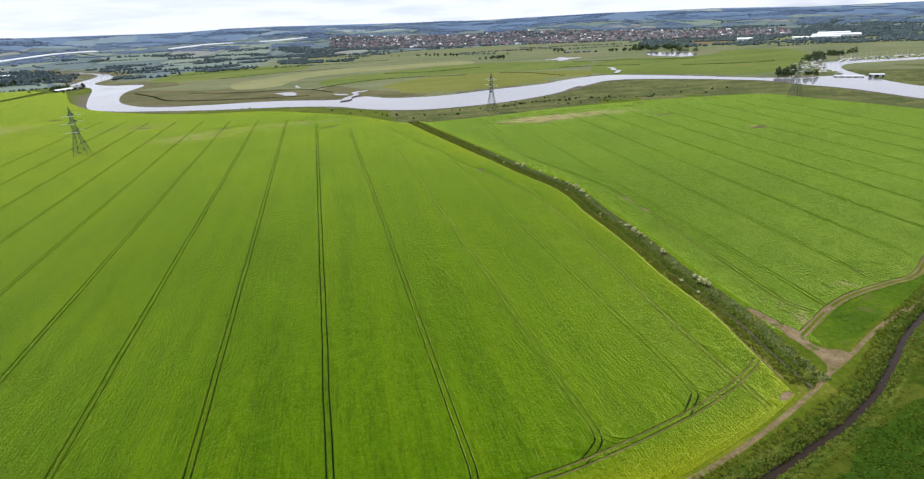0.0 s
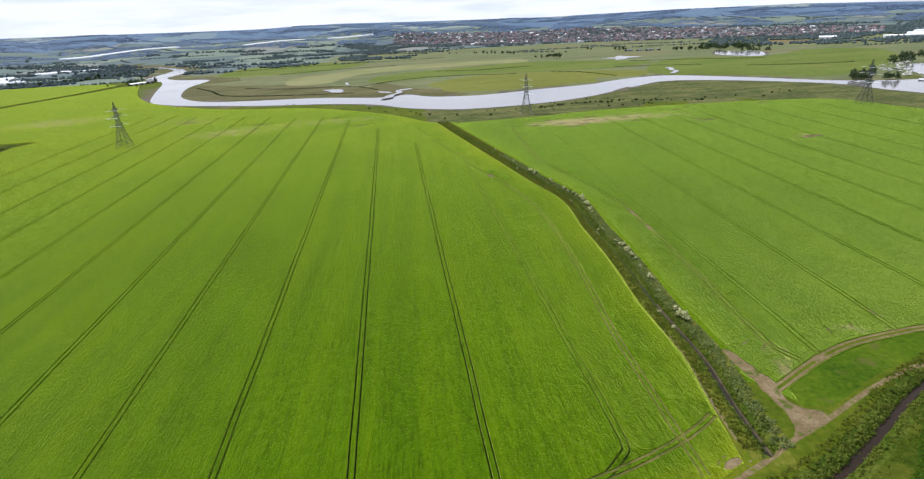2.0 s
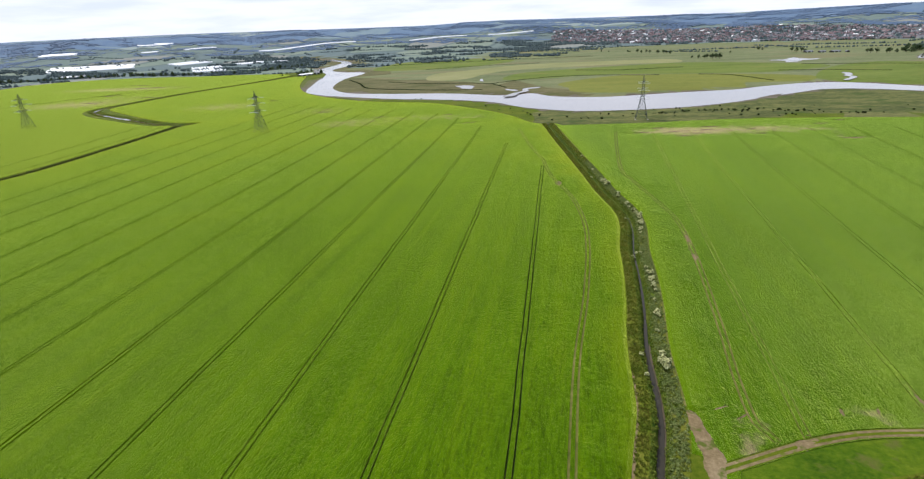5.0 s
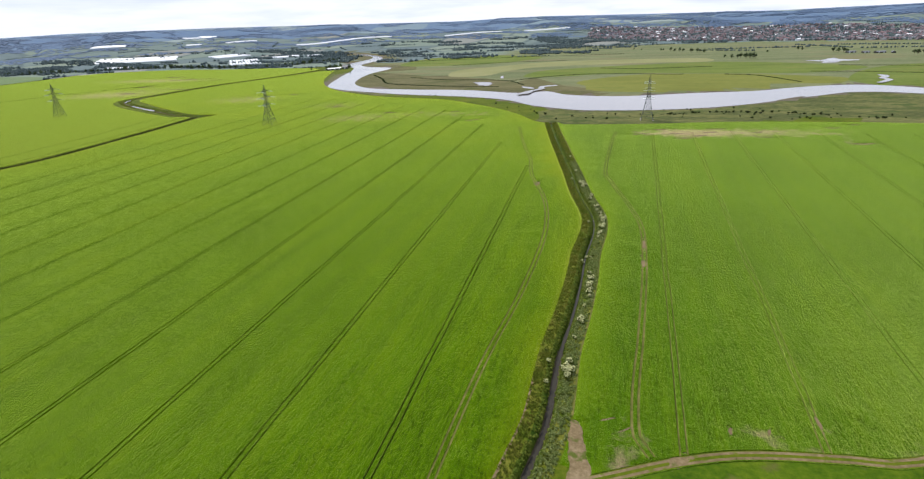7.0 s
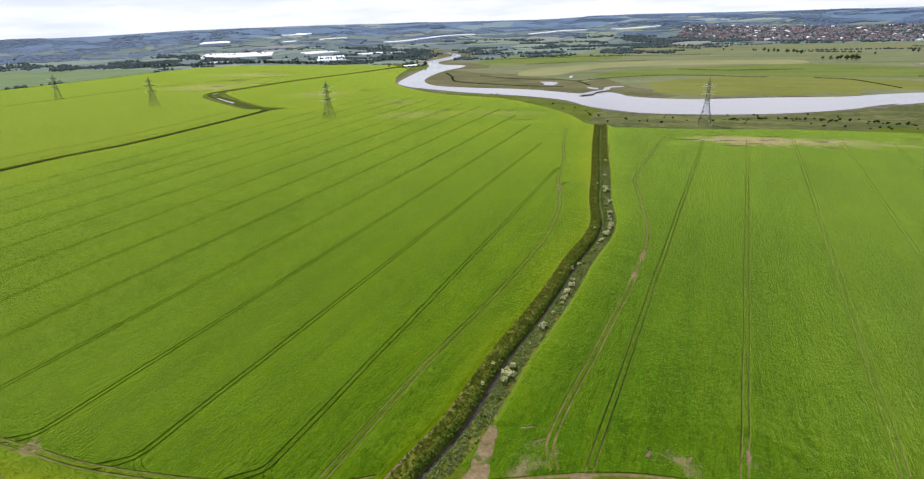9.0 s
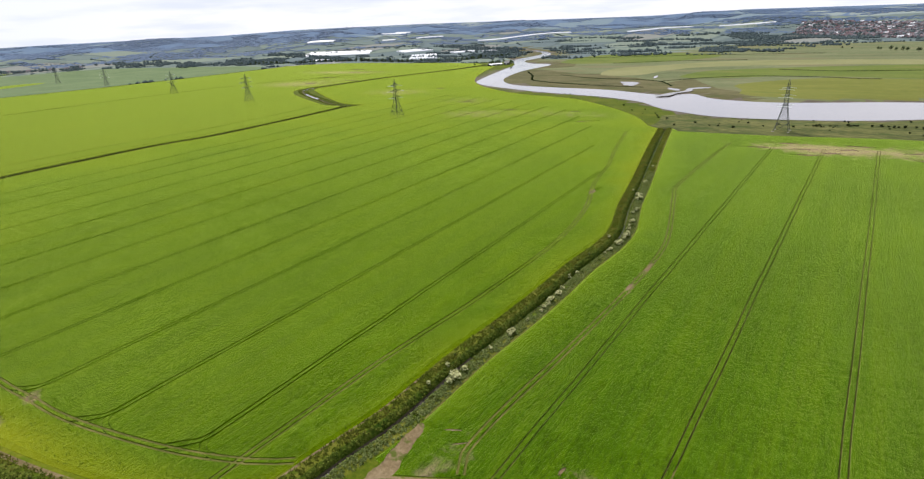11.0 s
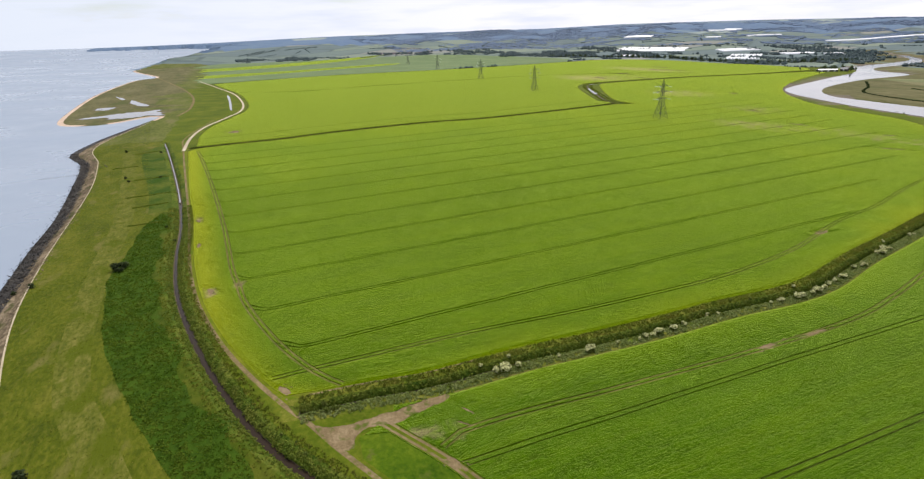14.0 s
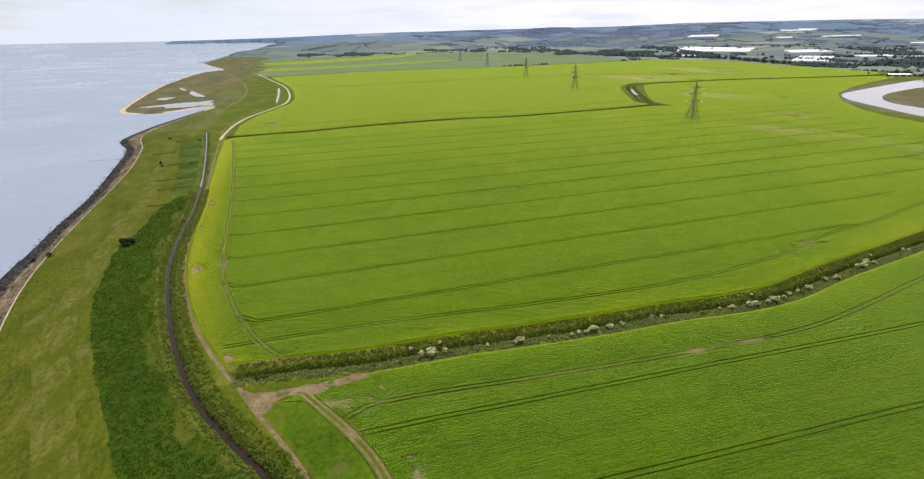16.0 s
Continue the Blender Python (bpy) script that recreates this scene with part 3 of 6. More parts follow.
def land(p):
    """Height of the ground sheet."""
    z = rise(p) + 0.12 * np.sin(p[:, 0] / 23) * np.sin(p[:, 1] / 31)
    for line, w0, w1, deep in DITCHES:
        d = gap(p, line, False, 20.0)
        top = np.full(len(p), w1)
        if line is DITCH_MID:
            top[:] = 2.9
            top[p[:, 0] > np.interp(p[:, 1], line[:, 1], line[:, 0])] = 2.7
        z -= deep * (1 - np.clip((d - w0) / (top - w0), 0, 1) ** 0.5)
    d = gap(p, river, True, 40.0)
    wet = inside(p, river)
    z = np.where(wet, np.minimum(z, -1.4 - np.minimum(d * 0.15, 2.5)), z - 1.45 * (1 - np.clip(d / 16, 0, 1)))
    d = gap(p, SHORE)
    wet = inside(p, sea_area)
    slope = np.clip(d / 14, 0, 1)
    bed = sea_rise(p) - 1.3 - np.minimum(d * 0.08, 5) - 14 * bez(radius(p), 2600, 3400) * np.clip(d / 60, 0, 1)
    sr = sea_rise(p)
    return np.where(wet, bed, np.where(sr > 0.3, np.maximum(z, sr - 0.2), z) - 1.25 * (1 - slope))


def planar(points, lines):
    """Triangles over points, with the lines as edges. Returns vertices (n, 2) and triangles."""
    from mathutils.geometry import delaunay_2d_cdt
    vs = [Vector(p) for p in points]
    es = []
    for line, closed in lines:
        k = len(vs)
        vs += [Vector((float(a), float(b))) for a, b in line]
        es += [(k + i, k + i + 1) for i in range(len(line) - 1)]
        if closed:
            es.append((k + len(line) - 1, k))
    v, _, f, _, _, _ = delaunay_2d_cdt(vs, es, [], 0, 0.01, False)
    return np.array([(a.x, a.y) for a in v]), np.array([t for t in f if len(t) == 3])


def mesh_of(name, verts, faces, mats, index=None, smooth_shade=False):
    me = bpy.data.meshes.new(name)
    me.from_pydata([tuple(map(float, v)) for v in verts], [], [tuple(int(i) for i in f) for f in faces])
    for m in mats:
        me.materials.append(m)
    if index is not None:
        me.polygons.foreach_set("material_index", np.array(index, dtype=np.int32))
    if smooth_shade:
        me.polygons.foreach_set("use_smooth", np.ones(len(me.polygons), dtype=bool))
    me.update()
    return me


def bare(x, y, rx, ry, turn=0.0, crumbs=10):
    """An irregular bare patch with crumbs of bare soil round it."""
    g = np.random.default_rng(abs(int(x * 7 + y)))
    c, s = math.cos(radians(turn)), math.sin(radians(turn))
    spin = np.array([[c, s], [-s, c]])
    a = np.linspace(0, 2 * np.pi, 30, endpoint=False)
    k = 0.8 + sum(g.uniform(0.02, 0.10) * np.sin(m * a + g.uniform(0, 6.28)) for m in (2, 3, 5, 7, 11))
    out = [np.stack([rx * k * np.cos(a), ry * k * np.sin(a)], 1) @ spin + (x, y)]
    for _ in range(crumbs):
        b, d = g.uniform(0, 6.28), g.uniform(0.85, 1.7)
        q = g.uniform(0.05, 0.2)
        a2 = np.linspace(0, 2 * np.pi, 7, endpoint=False)
        k2 = g.uniform(0.6, 1.3, 7)
        o = np.array([rx * d * math.cos(b), ry * d * math.sin(b)])
        out.append((np.stack([rx * q * k2 * np.cos(a2), ry * q * k2 * np.sin(a2)], 1) + o) @ spin + (x, y))
    return out


def gather(rows):
    return [h for row in rows for h in bare(*row)]


HOLES_A = gather([(94.5, 392, 1.8, 7), (21.6, 92.6, 2.6, 1.6, 10, 22), (23.4, 80.6, 4.0, 1.6, 22, 26), (-92, 72, 4, 1.5, 4, 18), (115.5, 104, 3.5, 1.8, 25), (-20, 648, 12, 3, 30), (-150, 700, 15, 3, 10), (-60, 712, 9, 3, 20), (-255, 752, 13, 4), (-44, 73.5, 5, 1.4), (-320, 1000, 16, 5, 30), (-420, 900, 14, 5)])
HOLES_B = gather([(162.5, 267, 1.2, 6), (167.5, 142.3, 3.6, 1.8, 20), (386, 443, 15, 4, 10), (163.5, 290, 0.8, 8), (149.5, 154.6, 3.2, 0.5, 28, 14), (154.5, 151.4, 3.0, 0.5, 40, 14), (182.3, 157.2, 2.2, 0.7, 80, 16), (192.3, 159.1, 2.0, 0.6, 80, 16), (206.2, 166, 0.8, 3.5, 4, 10)]
                 + [(x, y, w, 2.6, 8) for x, y, w in ((166, 574, 8), (187, 599, 9), (206, 558, 11), (222, 570, 8), (240, 605, 12), (278, 567, 7), (346, 545, 13), (274, 590, 6), (199, 578, 7), (346, 616, 7), (368, 634, 8), (232, 588, 8), (456, 625, 9))])
HOLES_C = gather([(-462, 101, 13, 8), (-930, 1215, 60, 9, 20), (-830, 930, 26, 8), (-1030, 1290, 50, 7), (-575, 940, 22, 6), (-900, 1050, 40, 7, 10), (-760, 1000, 30, 6)])
BARE = HOLES_A + HOLES_B + HOLES_C

def bump(v, x, y, rx, ry):
    return np.exp(-((v[:, 0] - x) / rx) ** 2 - ((v[:, 1] - y) / ry) ** 2)


HEAD_B = smooth([(143, 129), (154, 135), (167, 142), (182, 148), (196, 151), (210, 153), (226, 156), (260, 176), (320, 208), (440, 275)], 5)
HEAD_A = smooth([(-350, 63), (-273, 71), (-170, 80), (-69, 87), (-2, 90), (21.6, 92.4), (46, 95.2), (84, 104.8), (109, 114.8), (120, 122)], 5)
LANE_B = np.vstack([offset(HEAD_B, 1.8), offset(HEAD_B, -1.8)[::-1]])
WEDGE = np.vstack([offset(HEAD_B, -2.0)[HEAD_B[:, 0] > 147], smooth([(146.6, 121.6), (156.2, 120.6), (171.9, 128.8), (191.4, 136.2), (205.6, 140.2), (260, 167.8), (321, 197.8), (438, 265)], 6)[::-1]])
SIDE_A = smooth([(107, 101), (107, 126), (108, 173), (111.5, 223), (113, 278), (111, 316), (103.5, 360), (87, 415), (78, 465), (63, 520), (44, 605)], 5)
SIDE_B = smooth([(161, 142), (157.5, 149), (157.5, 170), (160, 205), (163, 265), (163, 312), (158, 345), (145, 402), (140, 432), (142, 525), (145, 582)], 5)
WORN = [offset(HEAD_B, 0.95), offset(HEAD_B, -0.95), offset(HEAD_A, 0.95), offset(HEAD_A, -0.95)] + [offset(q, s) for q in (SIDE_A, SIDE_B) for s in (0.95, -0.95)]

# ---- ground sheet ----
rng = np.random.default_rng(7)


def scatter_grid(x0, x1, y0, y1, step, keep):
    gx, gy = np.meshgrid(np.arange(x0, x1, step), np.arange(y0, y1, step))
    p = np.stack([gx.ravel(), gy.ravel()], 1) + rng.uniform(-0.3, 0.3, (gx.size, 2)) * step
    return p[keep(p)]


pts = np.vstack([
    scatter_grid(-700, 700, -100, 1000, 26, lambda p: radius(p) < 900),
    scatter_grid(-2600, 2600, -2600, 2600, 85, lambda p: (radius(p) >= 900) & (radius(p) < 2500)),
    scatter_grid(-5200, 5400, -5200, 5300, 130, lambda p: (radius(p) >= 2500) & (radius(p) < 5050)),
    np.stack([CENTRE[0] + 5150 * np.cos(np.linspace(0, 6.283, 160)), CENTRE[1] + 5150 * np.sin(np.linspace(0, 6.283, 160))], 1)])
lines = [(river, True), (LANE_B, True), (WEDGE, True), (JUNCTION, True), (SHORE, False), (FIELD_A, True), (FIELD_B, True), (FIELD_C, True), (FIELD_D, True), (STRIP_E, True), (STRIP_F, True), (REEDS, True), (RANK, False), (WET, True), (SITE, True)] + [(q, True) for _, q in MARSH_FIELDS] + [(h, True) for h in BARE]
for line, w0, w1, deep in DITCHES:
    for d in (0, w0, w0 + 0.12, w0 + 0.5, (w0 + w1) / 2, w1):
        lines.append((offset(line, d), False))
        if d:
            lines.append((offset(line, -d), False))
for line, half in ((TRACK, 0.8), (TRACK, 0.4), (TRACK_PALE, 1.7), (SEAWALL, 0.32), (LEVEE_PATH, 2.0), (DRY_LINE, 5.5), (DRY_LINE, 2.5)):
    lines += [(offset(line, half), False), (offset(line, -half), False)]
BEACH = np.vstack([offset(SEAWALL, -0.45), SHORE[SHORE[:, 0] > -590]])
SHORE_NEAR = SHORE[SHORE[:, 0] > -2450]
lines += [(offset(DITCH_MID, -2.1), False), (offset(DITCH_MID, -2.75), False), (offset(DITCH_MID, 2.2), False), (offset(DITCH_MID, 2.95), False), (offset(DITCH_MID, 6.7), False), (offset(DITCH_MID, 7.2), False), (offset(DITCH_MID, -6.7), False)]
lines += [(offset(SHORE_NEAR, -8.0), False), (offset(SHORE_NEAR, -14), False), (offset(SHORE_NEAR, 6), False)]
for w in WORN:
    lines += [(offset(w, 0.44), False), (offset(w, -0.44), False)]
gv, gf = planar(pts, lines)
keep = radius(gv[gf].mean(1)) < 5160
gf = gf[keep]
cen = gv[gf].mean(1)
gz = land(gv)
KIND = ["levee", "saltmarsh", "meadow", "mud", "bank", "soil", "rut", "bare", "track", "chalk", "reedbed", "rank", "wetmeadow", "seabank", "beach", "spit", "rocks", "concrete", "crop_d", "pale_meadow", "crop_c", "farm", "hills", "green_meadow", "ochre_meadow", "wedge", "berm", "spit_marsh", "old_levee", "dry_bank", "verge"]
kind = np.zeros(len(cen), int)


def setk(mask, name):
    kind[mask] = KIND.index(name)


d_riv, d_shore = gap(cen, river, True), gap(cen, SHORE)
in_riv, in_sea = inside(cen, river), inside(cen, sea_area)
far_side = (cen[:, 1] > np.interp(cen[:, 0], [-700, -440, -369, -222, 0, 138, 331, 500, 700, 2000], [1700, 1270, 1042, 948, 893, 850, 903, 959, 760, 760])) & ~in_riv
r_cen = radius(cen)
setk(far_side, "meadow")
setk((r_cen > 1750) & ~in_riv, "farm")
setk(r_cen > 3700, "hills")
setk((r_cen > 2050) & (r_cen < 2300) & (cen[:, 0] > 250) & far_side, "meadow")
setk(far_side & (d_riv < 55) & (cen[:, 0] < 120), "spit_marsh")
setk(far_side & inside(cen, smooth([(-330, 1020), (-215, 965), (-20, 925), (45, 1000), (20, 1080), (-110, 1110), (-300, 1250), (-420, 1290)], 30, True)), "spit_marsh")
setk(~far_side & (d_riv < 110) & (r_cen < 1700) & (cen[:, 0] > 60) & (cen[:, 1] > 600), "saltmarsh")
setk(~far_side & (cen[:, 0] > 380) & (cen[:, 1] > 260) & (d_riv < 190) & ~in_riv, "saltmarsh")
setk((r_cen > 1650) & (r_cen < 2300) & (cen[:, 0] > -260) & far_side, "meadow")
for mat, q in MARSH_FIELDS:
    setk(inside(cen, q) & far_side & (d_riv > 22), mat)
setk(inside(cen, SITE), "bare")
setk(inside(cen, FIELD_D), "crop_d")
setk(inside(cen, STRIP_E) | inside(cen, STRIP_F), "crop_c")
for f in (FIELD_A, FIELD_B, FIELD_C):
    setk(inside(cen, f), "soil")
# paler soil under the barley puts the sunlit rut side into its colour
setk(inside(cen, FIELD_B), "rut")
seaside = (cen[:, 1] < np.interp(cen[:, 0], DITCH_SEA[:, 0], DITCH_SEA[:, 1])) & (cen[:, 0] > -2700) & (cen[:, 0] < 460)
setk(seaside & (cen[:, 0] > -620), "seabank")
setk(seaside & (cen[:, 0] <= -440), "old_levee")
setk((cen[:, 0] < -640) & (cen[:, 0] > -2450) & (cen[:, 1] < -10), "spit_marsh")
setk(gap(cen, LEVEE_PATH) < 2.0, "track")
setk(seaside & (cen[:, 0] > -420) & (gap(cen, DRY_LINE) < 5.5), "dry_bank")
verge = (gap(cen, TRACK) < 5.4) & (cen[:, 1] > np.interp(cen[:, 0], TRACK[:, 0], TRACK[:, 1])) & (cen[:, 0] > -355) & (cen[:, 0] < 124)
setk(verge & (kind == KIND.index("levee")), "verge")
setk(inside(cen, WET), "wetmeadow")
setk(inside(cen, REEDS), "reedbed")
setk(inside(cen, REEDS) & (cen[:, 1] > np.interp(cen[:, 0], RANK[:, 0], RANK[:, 1])), "rank")
for line, w0, w1, deep in DITCHES:
    d = gap(cen, line)
    setk(d < w1 + 0.6, "bank")
    if line is DITCH_MID or line is DITCH_FAR:
        setk((d < w1 + 0.6) & (d > 2.95), "berm")
    setk((d < w0 + (0.12 if line is DITCH_MID or line is DITCH_SEA else 0.5)) & ((line is not DITCH_MID) | (cen[:, 1] < 190)), "mud")
d_mid = gap(cen, DITCH_MID)
east = cen[:, 0] > np.interp(cen[:, 1], DITCH_MID[:, 1], DITCH_MID[:, 0])
setk((d_mid > 6.7) & (d_mid < 7.6) & east & (cen[:, 1] > 155), "rut")
setk((d_mid > 6.4) & (d_mid < 7.2) & ~east & (cen[:, 1] > 112) & (cen[:, 1] < 170), "bare")
near_shore = (cen[:, 0] > -640) & (cen[:, 0] < 700)
beach = inside(cen, BEACH) & near_shore
setk(beach, "beach")
setk(beach & (d_shore < 14) & (cen[:, 0] > -430), "beach")
setk(beach & (d_shore < 8.0), "rocks")
setk((d_shore < 8.0) & (cen[:, 0] <= -650) & (cen[:, 0] > -2450) & ~in_sea, "spit")
setk(gap(cen, SEAWALL) < 0.32, "concrete")
d_track = gap(cen, TRACK)
setk(d_track < 0.8, "track")
setk(inside(cen, LANE_B), "levee")
setk(inside(cen, WEDGE), "wedge")
for k, w in enumerate(WORN):
    setk(gap(cen, w, False, 20.0) < 0.44, "rut" if k > 1 else "track")
setk(inside(cen, JUNCTION), "bare")
for h in BARE:
    setk(inside(cen, h), "bare")
setk(gap(cen, TRACK_PALE) < 1.7, "chalk")
setk(in_riv | ((d_riv < np.where(cen[:, 0] < -150, 15, 9)) & (cen[:, 0] < 760)), "mud")
setk(in_sea, "mud")
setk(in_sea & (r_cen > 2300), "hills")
setk(in_sea & (d_shore < 9) & near_shore & (cen[:, 0] > -430), "rocks")
ground = new("ground", mesh_of("ground", np.column_stack([gv, gz]), gf, [M[k] for k in KIND], kind, True))
tagged(ground, "flat green and brown coastal marsh, banks and farmland reaching to the hills", "ground", kind="structure")

# ---- water ----


def flat_water(name, poly, z, mat, label, lift=None):
    v, f = planar([], [(poly, True)])
    f = f[inside(v[f].mean(1), poly)]
    zz = np.full(len(v), z) if lift is None else z + lift(v)
    return tagged(new(name, mesh_of(name, np.column_stack([v, zz]), f, [mat], None, True)), label, "water", kind="structure")


flat_water("river_water", river, -1.12, M["river"], "wide pale grey tidal creek winding through the marsh")
sv, sf = planar(np.vstack([scatter_grid(-5200, 5400, -5200, 600, 120, lambda p: (radius(p) < 5090) & inside(p, sea_area)),
                           np.stack([CENTRE[0] + 5120 * np.cos(np.linspace(2.6, 6.6, 140)), CENTRE[1] + 5120 * np.sin(np.linspace(2.6, 6.6, 140))], 1)]), [(SHORE, False)])
sc = sv[sf].mean(1)
sf = sf[inside(sc, sea_area) & (radius(sc) < 5130)]
tagged(new("sea_water", mesh_of("sea_water", np.column_stack([sv, -1.1 + sea_rise(sv)]), sf, [M["sea"]], None, True)), "calm pale blue-grey sea along the shingle shore", "sea", kind="structure")


def ribbon(line, half, z):
    h = np.broadcast_to(np.asarray(half, float), (len(line),))[:, None]
    a, b = line + (offset(line, 1.0) - line) * h, line - (offset(line, 1.0) - line) * h
    n = len(line)
    v = np.vstack([np.column_stack([a, np.full(n, z)]), np.column_stack([b, np.full(n, z)])])
    return v, [(i, n + i, n + i + 1, i + 1) for i in range(n - 1)]


MID_HALF = np.interp(DITCH_MID[:, 1], [150, 190, 260, 400], [0.8, 0.6, 0.35, 0.06]) * (1 + 0.3 * np.sin(DITCH_MID[:, 1] / 3.1) * np.sin(DITCH_MID[:, 1] / 7.7))
SEA_HALF = np.interp(DITCH_SEA[:, 0], [-200, 20, 150], [0.34, 0.75, 1.15]) * (1 + 0.2 * np.sin(DITCH_SEA[:, 0] / 4.3) * np.sin(DITCH_SEA[:, 0] / 9.1))
SEA_WEST = int((DITCH_SEA[:, 0] < -150).sum())
for line, half, z, mat, label in ((DITCH_MID, MID_HALF, -2.45, "ditch", "narrow dark drainage ditch water between two wheat fields"),
                                  (DITCH_SEA[SEA_WEST:], SEA_HALF[SEA_WEST:], -2.0, "muddy", "brown still ditch water beside the reed bed"),
                                  # paler river water on this stretch carries its sky reflection in the colour
                                  (DITCH_SEA[:SEA_WEST + 1], SEA_HALF[:SEA_WEST + 1], -1.2, "river", "pale sky-bright ditch water beside the wet meadow")):
    v, f = ribbon(line, half, z)
    tagged(new("ditch_water", mesh_of("ditch_water", v, f, [M[mat]])), label, "water", kind="structure")

# ---- crops with tramlines ----


def tramlines(paths, half_gauge=0.95):
    """Two wheel ruts for each path."""
    out = []
    for p in paths:
        out += [offset(p, half_gauge), offset(p, -half_gauge)]
    return out


def wavering(p0, p1, step=22.0, amount=0.12):
    p0, p1 = np.array(p0, float), np.array(p1, float)
    n = max(2, int(np.linalg.norm(p1 - p0) / step))
    t = np.linspace(0, 1, n)[:, None]
    return p0 + (p1 - p0) * t + rng.normal(0, amount, (n, 2)) * [1, 0]


def crop(name, area, paths, holes, mat, tall, label, rut=0.28, grid=24.0, ripe_far_lift=None, thin=None, fine=()):
    """A standing crop: a raised sheet with its wheel ruts and bare patches cut out, and walls down to the soil."""
    ruts = []
    for p in paths:
        path, w = p if isinstance(p, tuple) else (p, rut)
        ruts += [(q, w) for q in tramlines([path])]
    ls = [(area, True)] + [(h, True) for h in holes]
    for r, w in ruts:
        ls += [(np.vstack([offset(r, w), offset(r, -w)[::-1]]), True)]
    shut = np.vstack([area, area[:1]])
    ls += [(offset(shut, 1.6), False), (offset(shut, -1.6), False)]
    lo, hi = area.min(0), area.max(0)
    pts = scatter_grid(lo[0], hi[0], lo[1], hi[1], grid, lambda p: inside(p, area))
    for x, y, reach in fine:
        pts = np.vstack([pts, scatter_grid(x - reach, x + reach, y - reach, y + reach, 2.2, lambda p: inside(p, area))])
    v, f = planar(pts, ls)
    c = v[f].mean(1)
    ok = inside(c, area)
    for h in holes:
        ok &= ~inside(c, h)
    worn = [(r, w) for r, w in ruts if w > rut]
    for r, w in ruts:
        lo, hi = r.min(0) - 1, r.max(0) + 1
        near = np.where(ok & (c[:, 0] > lo[0]) & (c[:, 0] < hi[0]) & (c[:, 1] > lo[1]) & (c[:, 1] < hi[1]))[0]
        if len(near):
            ok[near[gap(c[near], r) < w * 0.98]] = False
    f = f[ok]
    used = np.unique(f)
    back = np.full(len(v), -1)
    back[used] = np.arange(len(used))
    v, f = v[used], back[f]
    # keep triangles facing up
    a, b, cc = v[f[:, 0]], v[f[:, 1]], v[f[:, 2]]
    flip = ((b[:, 0] - a[:, 0]) * (cc[:, 1] - a[:, 1]) - (b[:, 1] - a[:, 1]) * (cc[:, 0] - a[:, 0])) < 0
    f[flip] = f[flip][:, ::-1]
    edges = {}
    for t in f:
        for i in range(3):
            edges[(t[i], t[(i + 1) % 3])] = True
    rim = [(i, j) for i, j in edges if (j, i) not in edges]
    n = len(v)
    base = rise(v)
    edge = gap(v, area, True)
    reach = np.clip(edge / 1.6, 0.12, 1)
    for h in holes:
        lo, hi = h.min(0) - 1, h.max(0) + 1
        i = np.where((v[:, 0] > lo[0]) & (v[:, 0] < hi[0]) & (v[:, 1] > lo[1]) & (v[:, 1] < hi[1]))[0]
        if len(i):
            reach[i] = np.minimum(reach[i], np.clip(gap(v[i], h, True) / 1.0, 0.2, 1))
    for q, w in worn:
        reach = np.minimum(reach, np.clip(gap(v, q, False, 6.0) / 2.0, 0.45, 1))
    top = np.column_stack([v, base + tall * reach + 0.05 * np.sin(v[:, 0] / 7 + v[:, 1] / 11)])
    low = np.column_stack([v, base - 0.25])
    faces = [tuple(t) for t in f] + [(j, i, n + i, n + j) for i, j in rim]
    me = mesh_of(name, np.vstack([top, low]), faces, [mat])
    m = np.clip(1 - edge / 7, 0, 1) * 0.25
    if ripe_far_lift is not None:
        m = m + ripe_far_lift(v)
    at = me.attributes.new("margin", "FLOAT", "POINT")
    at.data.foreach_set("value", np.concatenate([m, m]).astype(np.float32))
    at = me.attributes.new("thin", "FLOAT", "POINT")
    t = np.zeros(len(v)) if thin is None else thin(v)
    at.data.foreach_set("value", np.concatenate([t, t]).astype(np.float32))
    return tagged(new(name, me), label, "crop field", kind="stuff")


paths_a = [(HEAD_A, 0.46), (SIDE_A, 0.38)]
for k in range(12):
    x0 = 91.5 - 36.6 * k
    y0 = float(np.interp(x0, HEAD_A[:, 0], HEAD_A[:, 1])) + 1.2
    y1 = float(np.interp(x0, [-380, -330, -230, -120, -50, 10, 50, 90], [640, 860, 800, 760, 720, 640, 540, 440]))
    run = wavering((x0 - 0.3, y0 + 9.0), (x0 - 0.035 * (y1 - y0), y1))
    west, east = ([x0 + s, float(np.interp(x0 + s, HEAD_A[:, 0], HEAD_A[:, 1]))] for s in (-9.0, 9.0))
    paths_a.append(np.vstack([smooth([west, (x0 - 3.6, y0 + 0.8), (x0 - 0.9, y0 + 4.0), tuple(run[0])], 1.0)[:-1], run]))
    if k in (0, 1, 3):
        paths_a.append((smooth([(x0 - 0.2, y0 + 8.0), (x0 + 0.6, y0 + 4.2), (x0 + 3.4, y0 + 1.8), east], 1.0), 0.13))
